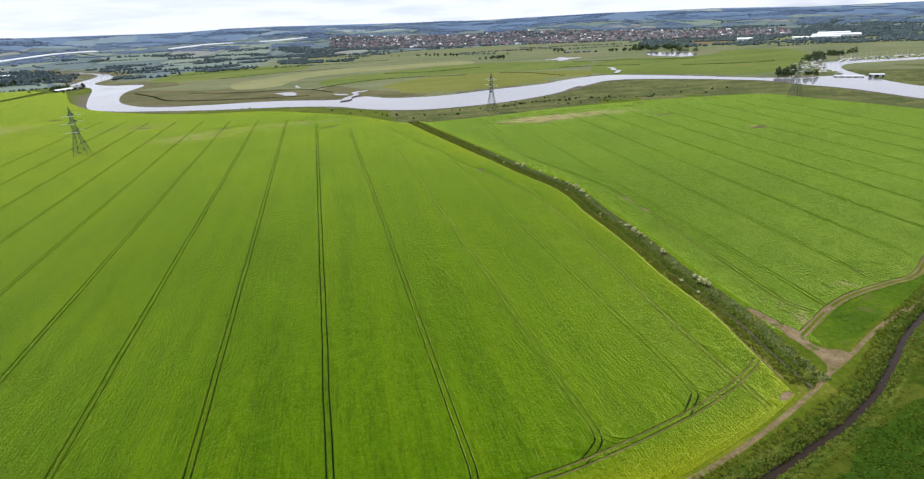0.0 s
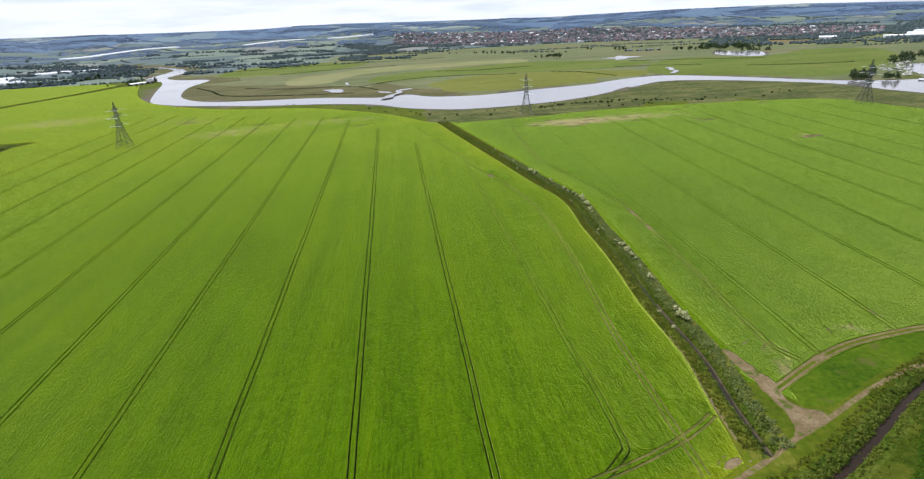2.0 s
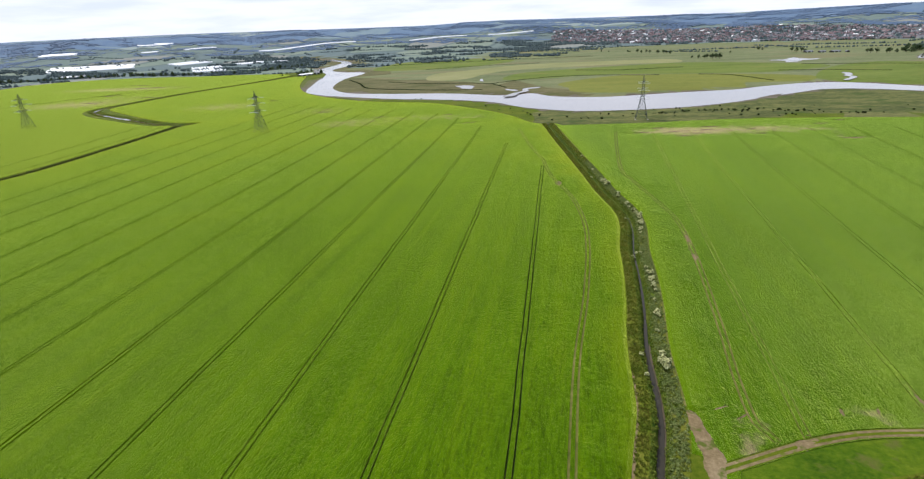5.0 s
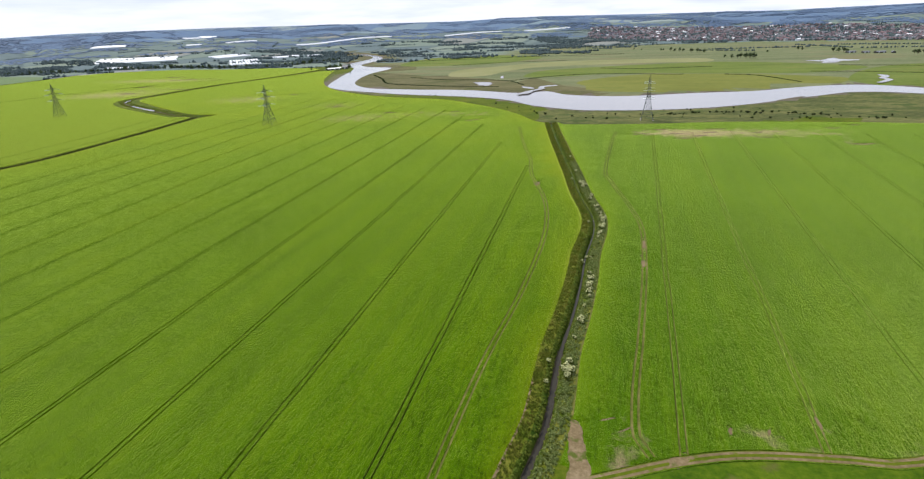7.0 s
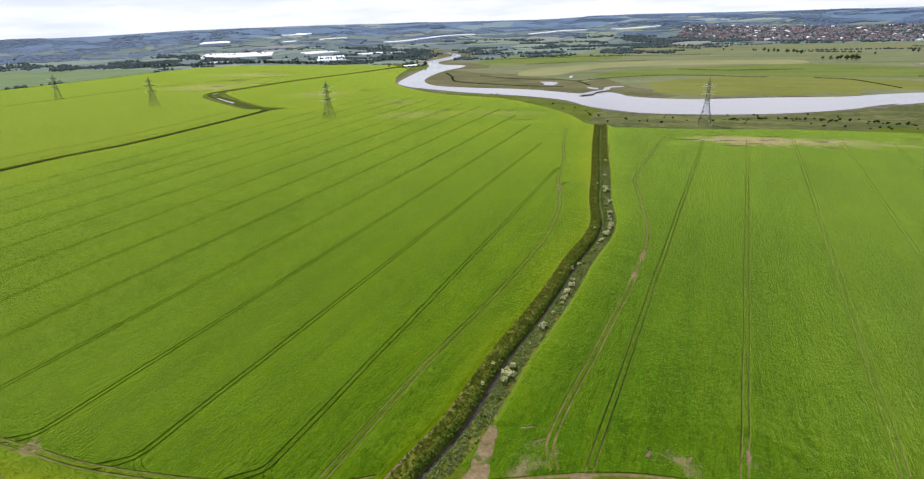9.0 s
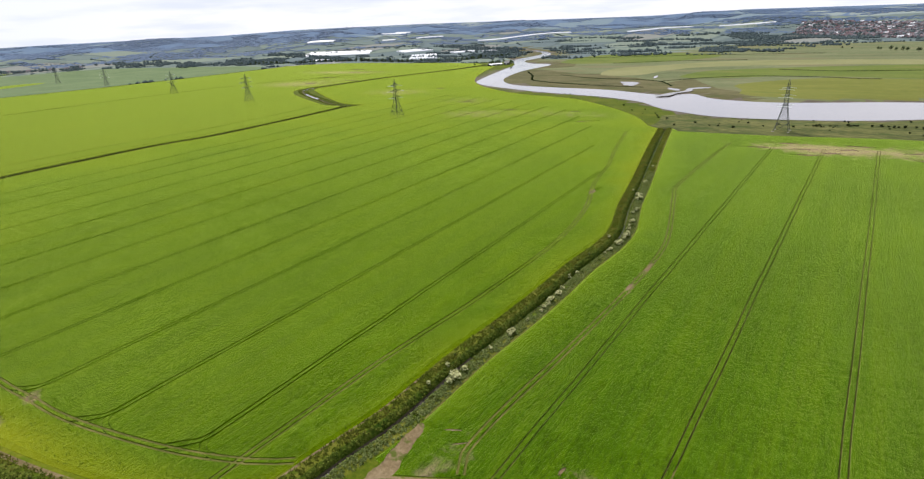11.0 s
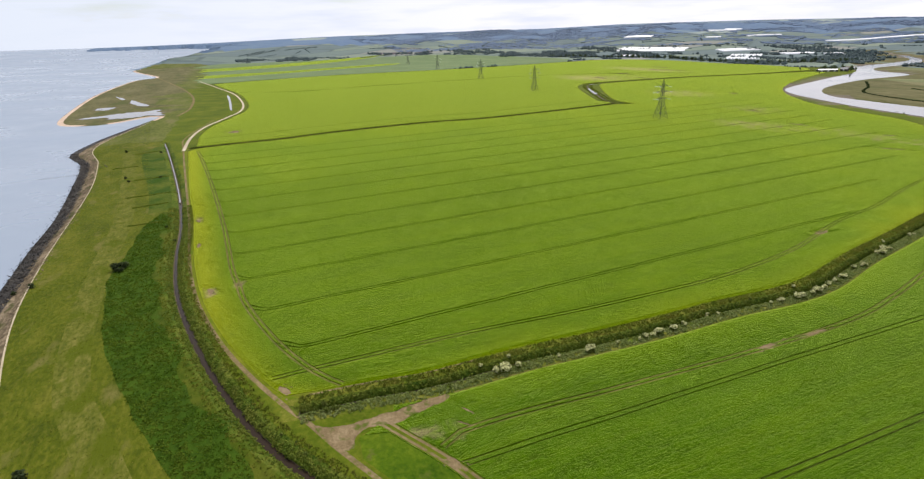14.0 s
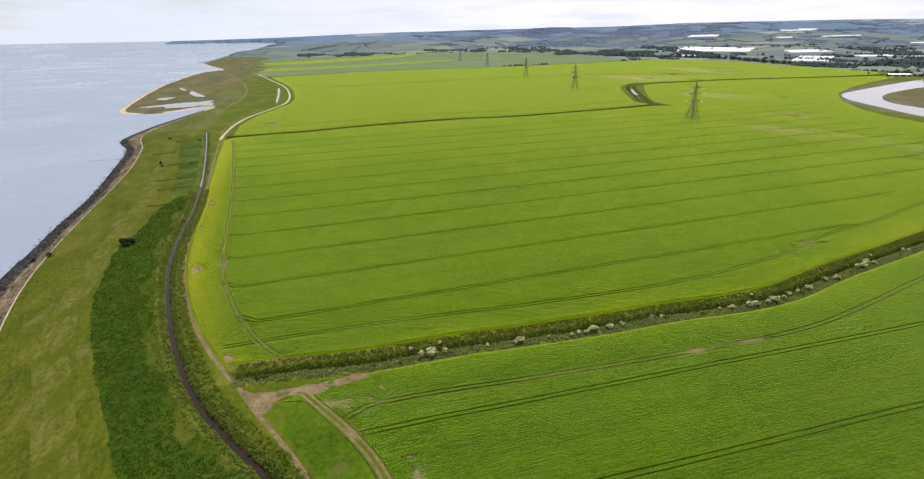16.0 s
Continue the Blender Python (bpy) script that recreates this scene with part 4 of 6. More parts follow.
crop("wheat_field", FIELD_A, paths_a, HOLES_A, M["crop_a"], 0.68, "bright green young wheat with paired dark tramlines beside the ditch", fine=((23.4, 80.6, 14), (21.6, 92.6, 9), (-92, 72.5, 15), (94, 393, 12)),
     # first two terms put the grazing-view brightening of the far wheat into its colour
     ripe_far_lift=lambda v: 0.12 * bez(v[:, 1], 250, 700) + 0.12 * bez(-v[:, 0], 0, 380) + 0.95 * np.clip(1 - gap(v, TRACK) / 19, 0, 1) * (0.35 + 0.65 * bez(-v[:, 0], -90, -10)) + 0.3 * np.clip(1 - gap(v, DITCH_MID[70:]) / 16, 0, 1),
     thin=lambda v: 0.32 * bump(v, -60, 690, 110, 40) + 0.32 * bump(v, -260, 760, 80, 50) + 0.38 * bump(v, -470, 830, 110, 70) + 0.34 * bump(v, -183, 645, 70, 40) + 0.3 * bump(v, 94, 393, 4, 10) + 0.48 * bump(v, 23.4, 80.6, 10, 4.5) + 0.5 * bump(v, 21.6, 92.6, 5, 3.5) + 0.35 * bump(v, -92, 72.5, 12, 4))

paths_b = [(SIDE_B, 0.40)]
for k in range(10):
    x0 = 169.3 + 35.6 * k
    y0 = float(np.interp(x0, HEAD_B[:, 0], HEAD_B[:, 1])) + 0.8
    paths_b.append(wavering((x0, y0), (x0 + (0.024 + 0.002 * k) * 420, min(590, y0 + 430))))
crop("barley_field", FIELD_B, paths_b, HOLES_B + [LANE_B, JUNCTION, WEDGE], M["crop_b"], 0.6, "green young barley with tramlines and bare soil patches", rut=0.26,
     # first term paints in the far barley's grazing-view brightening, second its yellow margin
     ripe_far_lift=lambda v: 0.15 * bez(v[:, 1], 300, 640) + 0.45 * np.clip(1 - (gap(v, DITCH_MID) - 7) / 7, 0, 1) * bez(v[:, 1], 140, 175),
     thin=lambda v: 0.50 * bump(v, 205, 582, 60, 24) + 0.36 * bump(v, 300, 590, 80, 30) + 0.4 * bump(v, 387, 445, 24, 9) + 0.3 * bump(v, 348, 545, 26, 10) + 0.28 * bump(v, 195, 157, 45, 9) + 0.2 * bump(v, 270, 182, 40, 10) + 0.3 * bump(v, 163, 275, 3, 30) + 0.35 * bump(v, 152, 140, 8, 16))

paths_c = [offset(DITCH_FAR, 18.0), offset(DITCH_FAR, 54.0)]
crop("far_wheat_field", FIELD_C, paths_c, HOLES_C, M["crop_c"], 0.6, "yellow-green wheat field crossed by a thin ditch", grid=40.0,
     thin=lambda v: 0.46 * bump(v, -1000, 1190, 260, 70) + 0.46 * bump(v, -850, 900, 150, 80) + 0.25 * bump(v, -800, 1020, 120, 60) + 0.3 * bump(v, -462, 101, 16, 10) + 0.2 * bump(v, -1050, 1330, 160, 50))


def fast_mesh(name, tris, mat):
    """A mesh of loose triangles (n, 3, 3)."""
    me = bpy.data.meshes.new(name)
    n = len(tris)
    me.vertices.add(n * 3)
    me.vertices.foreach_set("co", tris.reshape(-1).astype(np.float32))
    me.loops.add(n * 3)
    me.loops.foreach_set("vertex_index", np.arange(n * 3, dtype=np.int32))
    me.polygons.add(n)
    me.polygons.foreach_set("loop_start", np.arange(0, n * 3, 3, dtype=np.int32))
    me.materials.append(mat)
    me.update(calc_edges=True)
    me.validate()
    return me


def crop_ears(name, area, box, density, paths, holes, tall, mat, label, slope):
    """Leaf tufts standing out of the canopy where the camera passes near, in drilled rows."""
    g = np.random.default_rng(21)
    x0, x1, y0, y1 = box
    n = int((x1 - x0) * (y1 - y0) * density)
    p = np.stack([g.uniform(x0, x1, n), g.uniform(y0, y1, n)], 1)
    row = 0.5
    u = p[:, 0] - slope * p[:, 1]
    p[:, 0] += np.round(u / row) * row - u + g.normal(0, 0.09, n)
    fade = np.clip((y1 - p[:, 1]) / 150, 0, 1) * np.clip((p[:, 0] - x0) / 60, 0, 1) if x0 < 0 else np.clip((y1 - p[:, 1]) / 150, 0, 1) * np.clip((x1 - p[:, 0]) / 60, 0, 1)
    p = p[g.random(n) < fade]
    p = p[inside(p, area)]
    p = p[gap(p, area, True, 8.0) > 1.2]
    for q in paths:
        q, w = q if isinstance(q, tuple) else (q, 0.27)
        for side in (0.95, -0.95):
            p = p[gap(p, offset(q, side), False, 3.0) > w + 0.12]
    for h in holes:
        p = p[~inside(p, h)]
    n, k = len(p), 3
    ang = g.uniform(0, 6.283, (n, 1)) + np.array([0, 2.1, 4.2]) + g.normal(0, 0.3, (n, k))
    size = g.uniform(0.7, 1.35, (n, 1)) * g.uniform(0.7, 1.2, (n, k))
    h, w, out = 0.22 * size, 0.11 * size, 0.26 * size
    base = np.column_stack([p, np.full(n, tall - 0.06)])[:, None, :]
    dx, dy = np.cos(ang), np.sin(ang)
    t = np.zeros((n, k, 3, 3))
    t[:, :, 0] = base + np.stack([-dy * w, dx * w, 0 * w], 2)
    t[:, :, 1] = base + np.stack([dy * w, -dx * w, 0 * w], 2)
    t[:, :, 2] = base + np.stack([dx * out, dy * out, h], 2)
    return tagged(new(name, fast_mesh(name, t.reshape(-1, 3, 3), mat)), label, "crop", kind="stuff")


EAR_A = leafy("wheat_leaves", (0.026, 0.064, 0.001), (0.098, 0.164, 0.003), 0.0)
EAR_B = leafy("barley_leaves", (0.024, 0.060, 0.0015), (0.090, 0.150, 0.005), 0.0)
crop_ears("wheat_leaves", FIELD_A, (-200, 132, 66, 400), 0.85, paths_a, HOLES_A, 0.68, EAR_A, "bright green leaf tufts of the young wheat", -0.035)
crop_ears("barley_leaves", FIELD_B, (135, 340, 118, 400), 0.85, paths_b, HOLES_B + [LANE_B, JUNCTION, WEDGE], 0.6, EAR_B, "green leaf tufts of the young barley", 0.026)

# ---- builders for things ----


def part(name, me, parent, label=""):
    ob = new(name, me)
    ob.parent = parent
    return tagged(ob, label) if label else ob


def thing(name, label, category, group="", at=(0, 0, 0), turn=0.0):
    ob = new(name)
    ob.empty_display_size = 0.5
    ob.matrix_basis = pose(at[0], at[1], at[2], 0, 0, turn)
    return tagged(ob, label, category, group)


def height(x, y):
    return float(land(np.array([(x, y)], float))[0])


class Solid:
    """Gathers boxes, beams and prisms into one mesh."""

    def __init__(self):
        self.v, self.f = [], []

    def add(self, verts, faces):
        k = len(self.v)
        self.v += [tuple(v) for v in verts]
        self.f += [tuple(k + i for i in f) for f in faces]

    def box(self, x0, y0, z0, x1, y1, z1):
        self.add([(x0, y0, z0), (x1, y0, z0), (x1, y1, z0), (x0, y1, z0), (x0, y0, z1), (x1, y0, z1), (x1, y1, z1), (x0, y1, z1)],
                 [(3, 2, 1, 0), (4, 5, 6, 7), (0, 1, 5, 4), (1, 2, 6, 5), (2, 3, 7, 6), (3, 0, 4, 7)])

    def beam(self, a, b, w):
        a, b = Vector(a), Vector(b)
        d = (b - a).normalized()
        s = d.cross(Vector((0, 0, 1)) if abs(d.z) < 0.9 else Vector((1, 0, 0))).normalized() * w / 2
        t = d.cross(s).normalized() * w / 2
        self.add([a - s - t, a + s - t, a + s + t, a - s + t, b - s - t, b + s - t, b + s + t, b - s + t],
                 [(3, 2, 1, 0), (4, 5, 6, 7), (0, 1, 5, 4), (1, 2, 6, 5), (2, 3, 7, 6), (3, 0, 4, 7)])

    def rail(self, points, widths):
        """One unbroken square bar through the points."""
        n = len(points)
        v = [(x + a * w / 2, y + b * w / 2, z) for (x, y, z), w in zip(points, widths) for a, b in ((-1, -1), (1, -1), (1, 1), (-1, 1))]
        f = [(4 * i + j, 4 * i + (j + 1) % 4, 4 * i + 4 + (j + 1) % 4, 4 * i + 4 + j) for i in range(n - 1) for j in range(4)]
        self.add(v, f + [(3, 2, 1, 0), (4 * n - 4, 4 * n - 3, 4 * n - 2, 4 * n - 1)])

    def mesh(self, name, mat):
        return mesh_of(name, self.v, self.f, [mat])


STEEL = plain("galvanised_steel", (0.055, 0.066, 0.060), 0.6, 0.3)
GLASS_WHITE = plain("insulator_glass", (0.74, 0.78, 0.76), 0.25)
CONCRETE = plain("grey_concrete", (0.38, 0.36, 0.33), 0.9)


def pylon_at(x, y, turn):
    """A lattice tower 48 m high with three pairs of arms; its arms lie along local y."""
    root = thing("pylon", "tall grey lattice steel electricity pylon with three pairs of arms", "pylon", "pylons of the power line", (x, y, height(x, y)), turn)

    def half(z):
        return float(np.interp(z, [0, 20, 24.5, 40, 44, 48], [6.4, 2.5, 1.9, 1.1, 0.8, 0.05]))
    levels = [0, 7, 13, 18, 22, 25, 29, 33, 37, 40, 44]
    for sx in (-1, 1):
        for sy in (-1, 1):
            s = Solid()
            s.rail([(sx * half(z), sy * half(z), z) for z in levels + [48]], [0.34 if z < 25 else 0.25 for z in levels + [48]])
            part("leg", s.mesh("leg", STEEL), root)
            f = Solid()
            f.box(sx * 6.4 - 0.8, sy * 6.4 - 0.8, -0.6, sx * 6.4 + 0.8, sy * 6.4 + 0.8, 0.45)
            part("footing", f.mesh("footing", CONCRETE), root, "grey concrete footing")
    s = Solid()
    for z0, z1 in zip(levels, levels[1:]):
        a, b = half(z0), half(z1)
        w = 0.18 if z0 < 25 else 0.13
        for p, q, r, t in (((-a, -a), (a, -a), (-b, -b), (b, -b)), ((a, -a), (a, a), (b, -b), (b, b)), ((a, a), (-a, a), (b, b), (-b, b)), ((-a, a), (-a, -a), (-b, b), (-b, -b))):
            s.beam((*p, z0), (*t, z1), w)
            s.beam((*q, z0), (*r, z1), w)
            s.beam((*r, z1), (*t, z1), w)
    part("bracing", s.mesh("bracing", STEEL), root)
    for z, reach in ((24.5, 8.6), (33.0, 10.4), (40.0, 7.6)):
        for sy in (-1, 1):
            s = Solid()
            h = half(z)
            tip = (0, sy * reach, z + 0.2)
            for sx in (-1, 1):
                s.beam((sx * h, sy * h, z), tip, 0.26)
                s.beam((sx * h * 0.8, sy * h * 0.8, z + 2.2), tip, 0.2)
                for k in (0.3, 0.6):
                    s.beam((sx * h * (1 - k), sy * (h + (reach - h) * k), z + 0.2 * k), (sx * h * 0.8 * (1 - k), sy * (h + (reach - h) * k), z + 2.2 - 2.0 * k), 0.14)
            arm = part("crossarm", s.mesh("crossarm", STEEL), root)
            for sx in (-1, 1):
                s = Solid()
                for k in range(9):
                    cx, cz = sx * (0.7 + 0.62 * k), z - 0.05 - 0.07 * k
                    s.box(cx - 0.2, sy * reach - 0.2, cz - 0.2, cx + 0.2, sy * reach + 0.2, cz + 0.2)
                s.beam((0, sy * reach, z + 0.1), (sx * 6.2, sy * reach, z - 0.6), 0.12)
                part("insulator", s.mesh("insulator", GLASS_WHITE), arm, "pale glass insulator string")
    return root


PYLONS = [(545, 576), (177, 657), (-268, 604), (-668, 652), (-998, 690), (-1444, 742), (-1858, 772)]
first = pylon_at(*PYLONS[1], 0.0)
for i, (x, y) in enumerate(PYLONS):
    ax, ay = PYLONS[max(i - 1, 0)]
    bx, by = PYLONS[min(i + 1, len(PYLONS) - 1)]
    turn = math.degrees(math.atan2(ay - by, ax - bx))
    m = pose(x, y, height(x, y), 0, 0, turn)
    if i == 1:
        first.matrix_basis = m
    else:
        copy_thing(first, m)

# ---- foliage ----
LEAF_OAK = leafy("oak_leaves", (0.036, 0.060, 0.026), (0.084, 0.120, 0.048))
LEAF_WILLOW = leafy("willow_leaves", (0.030, 0.048, 0.020), (0.065, 0.088, 0.036))
LEAF_SHRUB = leafy("thorn_leaves", (0.018, 0.030, 0.010), (0.050, 0.068, 0.022))
LEAF_BANK = leafy("bank_leaves", (0.048, 0.080, 0.008), (0.138, 0.162, 0.032), 0.15)
LEAF_REED = leafy("reed_blades", (0.040, 0.090, 0.004), (0.070, 0.130, 0.008), 0.1, 0.10, (0.092, 0.130, 0.010))
BLOSSOM = leafy("cream_blossom", (0.36, 0.37, 0.16), (0.66, 0.65, 0.36), 0.2)
BARK = plain("bark", (0.06, 0.045, 0.032), 0.95)


def leaf_cloud(r, blobs, per, size):
    """Many small tilted leaf patches round a few centres."""
    v, f = [], []
    for (cx, cy, cz, rad) in blobs:
        for _ in range(per):
            d = Vector((r.gauss(0, 1), r.gauss(0, 1), r.gauss(0, 1))).normalized()
            c = Vector((cx, cy, cz)) + d * rad * (0.55 + 0.5 * r.random())
            n = (d + Vector((r.uniform(-0.7, 0.7), r.uniform(-0.7, 0.7), r.uniform(-0.2, 0.9)))).normalized()
            a = n.orthogonal().normalized()
            b = n.cross(a)
            ang = r.uniform(0, 6.28)
            a, b = a * math.cos(ang) + b * math.sin(ang), b * math.cos(ang) - a * math.sin(ang)
            s = size * r.uniform(0.6, 1.3)
            k = len(v)
            v += [c + a * s, c + b * s * 0.7, c - a * s * 0.9, c - b * s * 0.75]
            f.append((k, k + 1, k + 2, k + 3))
    return v, f


def tree(seed, tall, wide, leaf, label, per=26, size=0.75):
    """Tapered trunk, limbs and an uneven crown of leaf patches, standing at the origin."""
    r = random.Random(seed)
    root = thing("tree", label, "tree")
    s = Solid()
    fork = tall * 0.22
    ring = 6
    verts, faces = [], []
    for z, w in ((-0.3, 0.42), (0.6, 0.30), (fork, 0.22), (tall * 0.7, 0.10)):
        verts += [(w * tall / 10 * math.cos(6.283 * i / ring), w * tall / 10 * math.sin(6.283 * i / ring), z) for i in range(ring)]
    for k in range(3):
        faces += [(k * ring + i, k * ring + (i + 1) % ring, (k + 1) * ring + (i + 1) % ring, (k + 1) * ring + i) for i in range(ring)]
    s.add(verts, faces)
    blobs = []
    for k in range(9):
        a = 6.283 * k / 9 + r.uniform(-0.4, 0.4)
        out = wide * r.uniform(0.25, 0.85)
        z = tall * r.uniform(0.26, 0.80)
        tip = (out * math.cos(a), out * math.sin(a), z)
        s.beam((0, 0, fork * r.uniform(0.8, 1.3)), tip, 0.16 * tall / 10)
        blobs.append((*tip, wide * r.uniform(0.32, 0.52)))
    blobs.append((r.uniform(-0.4, 0.4), r.uniform(-0.4, 0.4), tall * 0.86, wide * 0.42))
    part("trunk", s.mesh("trunk", BARK), root)
    v, f = leaf_cloud(r, blobs, per, size * tall / 10)
    part("crown", mesh_of("crown", v, f, [leaf]), root)
    return root


def bush(seed, tall, wide, leaf, label, flowers=0, per=30, size=0.26, group=""):
    r = random.Random(seed)
    root = thing("bush", label, "bush", group)
    blobs = [(r.uniform(-0.5, 0.5) * wide, r.uniform(-0.5, 0.5) * wide, tall * r.uniform(0.3, 0.72), wide * r.uniform(0.35, 0.55)) for _ in range(6)]
    v, f = leaf_cloud(r, blobs, per, size)
    v = [Vector((p.x, p.y, max(p.z, -0.1))) for p in v]
    part("foliage", mesh_of("foliage", v, f, [leaf]), root)
    s = Solid()
    for k in range(5):
        a = 1.257 * k
        s.beam((0, 0, -0.4), (0.4 * wide * math.cos(a), 0.4 * wide * math.sin(a), tall * 0.6), 0.07)
    part("trunk", s.mesh("trunk", BARK), root)
    if flowers:
        v, f = leaf_cloud(r, [(x, y, z + 0.25, w * 1.02) for x, y, z, w in blobs], flowers, size * 0.95)
        v2, f2 = [], []
        for q in f:
            if v[q[0]].z > tall * 0.45:
                k = len(v2)
                v2 += [v[i] for i in q]
                f2.append((k, k + 1, k + 2, k + 3))
        part("blossom", mesh_of("blossom", v2, f2, [BLOSSOM]), root, "flat cream flower heads")
    return root


def scatter(makers, places, group, r):
    """Sets copies of the given things at the places (x, y, scale)."""
    used = set()
    zs = land(np.array([(x, y) for x, y, _ in places], float))
    for (x, y, k), z in zip(places, zs):
        i = r.randrange(len(makers))
        ob = makers[i]
        m = pose(x, y, float(z), 0, 0, r.uniform(0, 360))
        ob2 = ob if i not in used else copy_thing(ob, Matrix())
        used.add(i)
        ob2.matrix_basis = m @ Matrix.Diagonal((k, k, k * r.uniform(0.85, 1.15), 1))
        ob2["group"] = group
    for i, ob in enumerate(makers):
        if i not in used:
            for o in (*ob.children_recursive, ob):
                bpy.data.objects.remove(o)


pick = random.Random(11)
DL = "dark green broadleaf tree in the belt beside the field"
# tree belt between the fields and the polytunnels
belt = smooth([(-1896, 1450), (-1779, 1475), (-1680, 1530), (-1568, 1600), (-1390, 1640), (-1218, 1590), (-1046, 1570), (-925, 1590), (-866, 1727), (-820, 1830)], 11)
places = [(x + pick.uniform(-9, 9), y + pick.uniform(-12, 16), pick.uniform(0.75, 1.35)) for x, y in belt if pick.random() < 0.88]
scatter([tree(s, 11, 4.6, LEAF_OAK, DL) for s in (1, 2, 3)] + [tree(4, 12, 4.0, LEAF_WILLOW, "grey-green willow tree in the belt beside the field")], places, "trees of the field belt", pick)
# marsh trees beyond the creek
places = [(x + pick.uniform(-4, 4), y + pick.uniform(-6, 6), k) for x, y, k in
          [(393, 1566, 0.8), (405, 1545, 1.1), (416, 1530, 1.1), (430, 1514, 1.35), (440, 1518, 1.4), (452, 1530, 1.3), (424, 1540, 1.1), (446, 1545, 1.2), (436, 1560, 1.0), (462, 1545, 0.9), (260, 1937, 0.9), (272, 1915, 0.8), (285, 1895, 1.1), (298, 1880, 1.0), (310, 1860, 1.1), (322, 1845, 1.0), (338, 1820, 1.1), (352, 1800, 1.1),
           (345, 1822, 0.9), (360, 1790, 1.0), (370, 1771, 1.2), (180, 1990, 0.7), (205, 1975, 0.6), (605, 1762, 1.0), (612, 1755, 0.8), (661, 1674, 1.2), (670, 1664, 1.3), (678, 1652, 1.2), (684, 1645, 1.0), (520, 1700, 0.7), (780, 1545, 1.1), (790, 1538, 1.2), (800, 1535, 1.3), (812, 1526, 1.2), (820, 1520, 1.2), (832, 1512, 1.1), (845, 1500, 1.1)]]
scatter([tree(s, 10, 4.4, LEAF_OAK, "dark rounded tree standing alone on the grazing marsh") for s in (5, 6)] + [tree(7, 10, 5.0, LEAF_WILLOW, "grey-green willow on the grazing marsh")], places, "marsh trees", pick)
# trees round the lagoon and the quay
places = []
for (x0, y0, x1, y1, n, k) in ((880, 1600, 990, 1470, 34, 1.25), (850, 1560, 900, 1490, 12, 1.0), (905, 1405, 960, 1330, 10, 0.9), (685, 776, 712, 760, 6, 1.1), (722, 762, 748, 750, 5, 0.9), (735, 800, 800, 860, 9, 0.7), (905, 935, 1000, 1005, 22, 1.0), (1000, 1000, 1110, 1040, 18, 1.0)):
    for _ in range(n):
        t = pick.random()
        places.append((x0 + (x1 - x0) * t + pick.uniform(-14, 14) * min(1, n / 12), y0 + (y1 - y0) * t + pick.uniform(-14, 14) * min(1, n / 12), k * pick.uniform(0.7, 1.25)))
scatter([tree(s, 11, 4.8, LEAF_OAK, "dense dark green tree beside the water") for s in (8, 9)], places, "waterside trees", pick)
# farm by the creek bend
places = [(-652 + pick.uniform(-22, 18), 1500 + pick.uniform(-45, 60), pick.uniform(0.7, 1.2)) for _ in range(16)] + [(-608, 1492, 1.1), (-612, 1500, 1.2), (-700, 1440, 0.6), (-600, 1370, 0.45)]
scatter([tree(10, 10, 4.5, LEAF_OAK, "dark tree sheltering the creekside barn")], places, "trees by the barn", pick)

# bushes on the saltmarsh and the river bank
SPOTS = [(-156, 891), (-144, 885), (-75, 843), (-19, 781), (4, 739), (25, 718), (34, 725), (45, 709), (48, 700), (80, 655), (93, 674), (108, 663), (122, 664), (133, 657), (136, 661), (206, 690), (210, 694), (216, 692), (253, 712), (258, 709), (262, 706), (270, 708),
         (285, 706), (292, 696), (300, 700), (325, 693), (331, 707), (338, 702), (345, 704), (360, 706), (402, 678), (420, 690), (160, 676), (172, 690), (186, 684), (232, 700), (60, 690), (15, 750)]
HEDGE = smooth([(196, 690), (246, 709), (285, 710), (320, 707), (365, 690), (406, 671)], 3)
SPOTS += [tuple(q) for q in HEDGE if pick.random() < 0.55] + [(pick.uniform(90, 560), pick.uniform(665, 745)) for _ in range(45)]
places = [(x + pick.uniform(-3, 3), y + pick.uniform(-3, 3), pick.uniform(0.4, 1.05)) for x, y in SPOTS]
scatter([bush(s, 2.2, 1.9, LEAF_SHRUB, "low dark thorn bush on the rough creek bank", size=0.4) for s in (21, 22, 23)], places, "bushes on the creek bank", pick)
places = [(-25, 36, 1.5), (-27, 39, 1.7), (-22, 38, 1.2), (126, 36.5, 1.4), (-380, -6, 1.0), (-232, 15, 0.9), (-246, 11, 0.9), (-236, 38, 0.8), (-358, 28, 0.8), (60, 11, 1.2), (-19, 1.5, 1.0), (56, 9, 0.9), (-62, 60, 0.7), (-14, -4, 0.8), (-88, 54, 0.6)]
scatter([bush(s, 2.4, 2.0, LEAF_SHRUB, "round dark bush standing on the grassy sea bank", size=0.34, per=46) for s in (24, 25)], places, "bushes on the sea bank", pick)

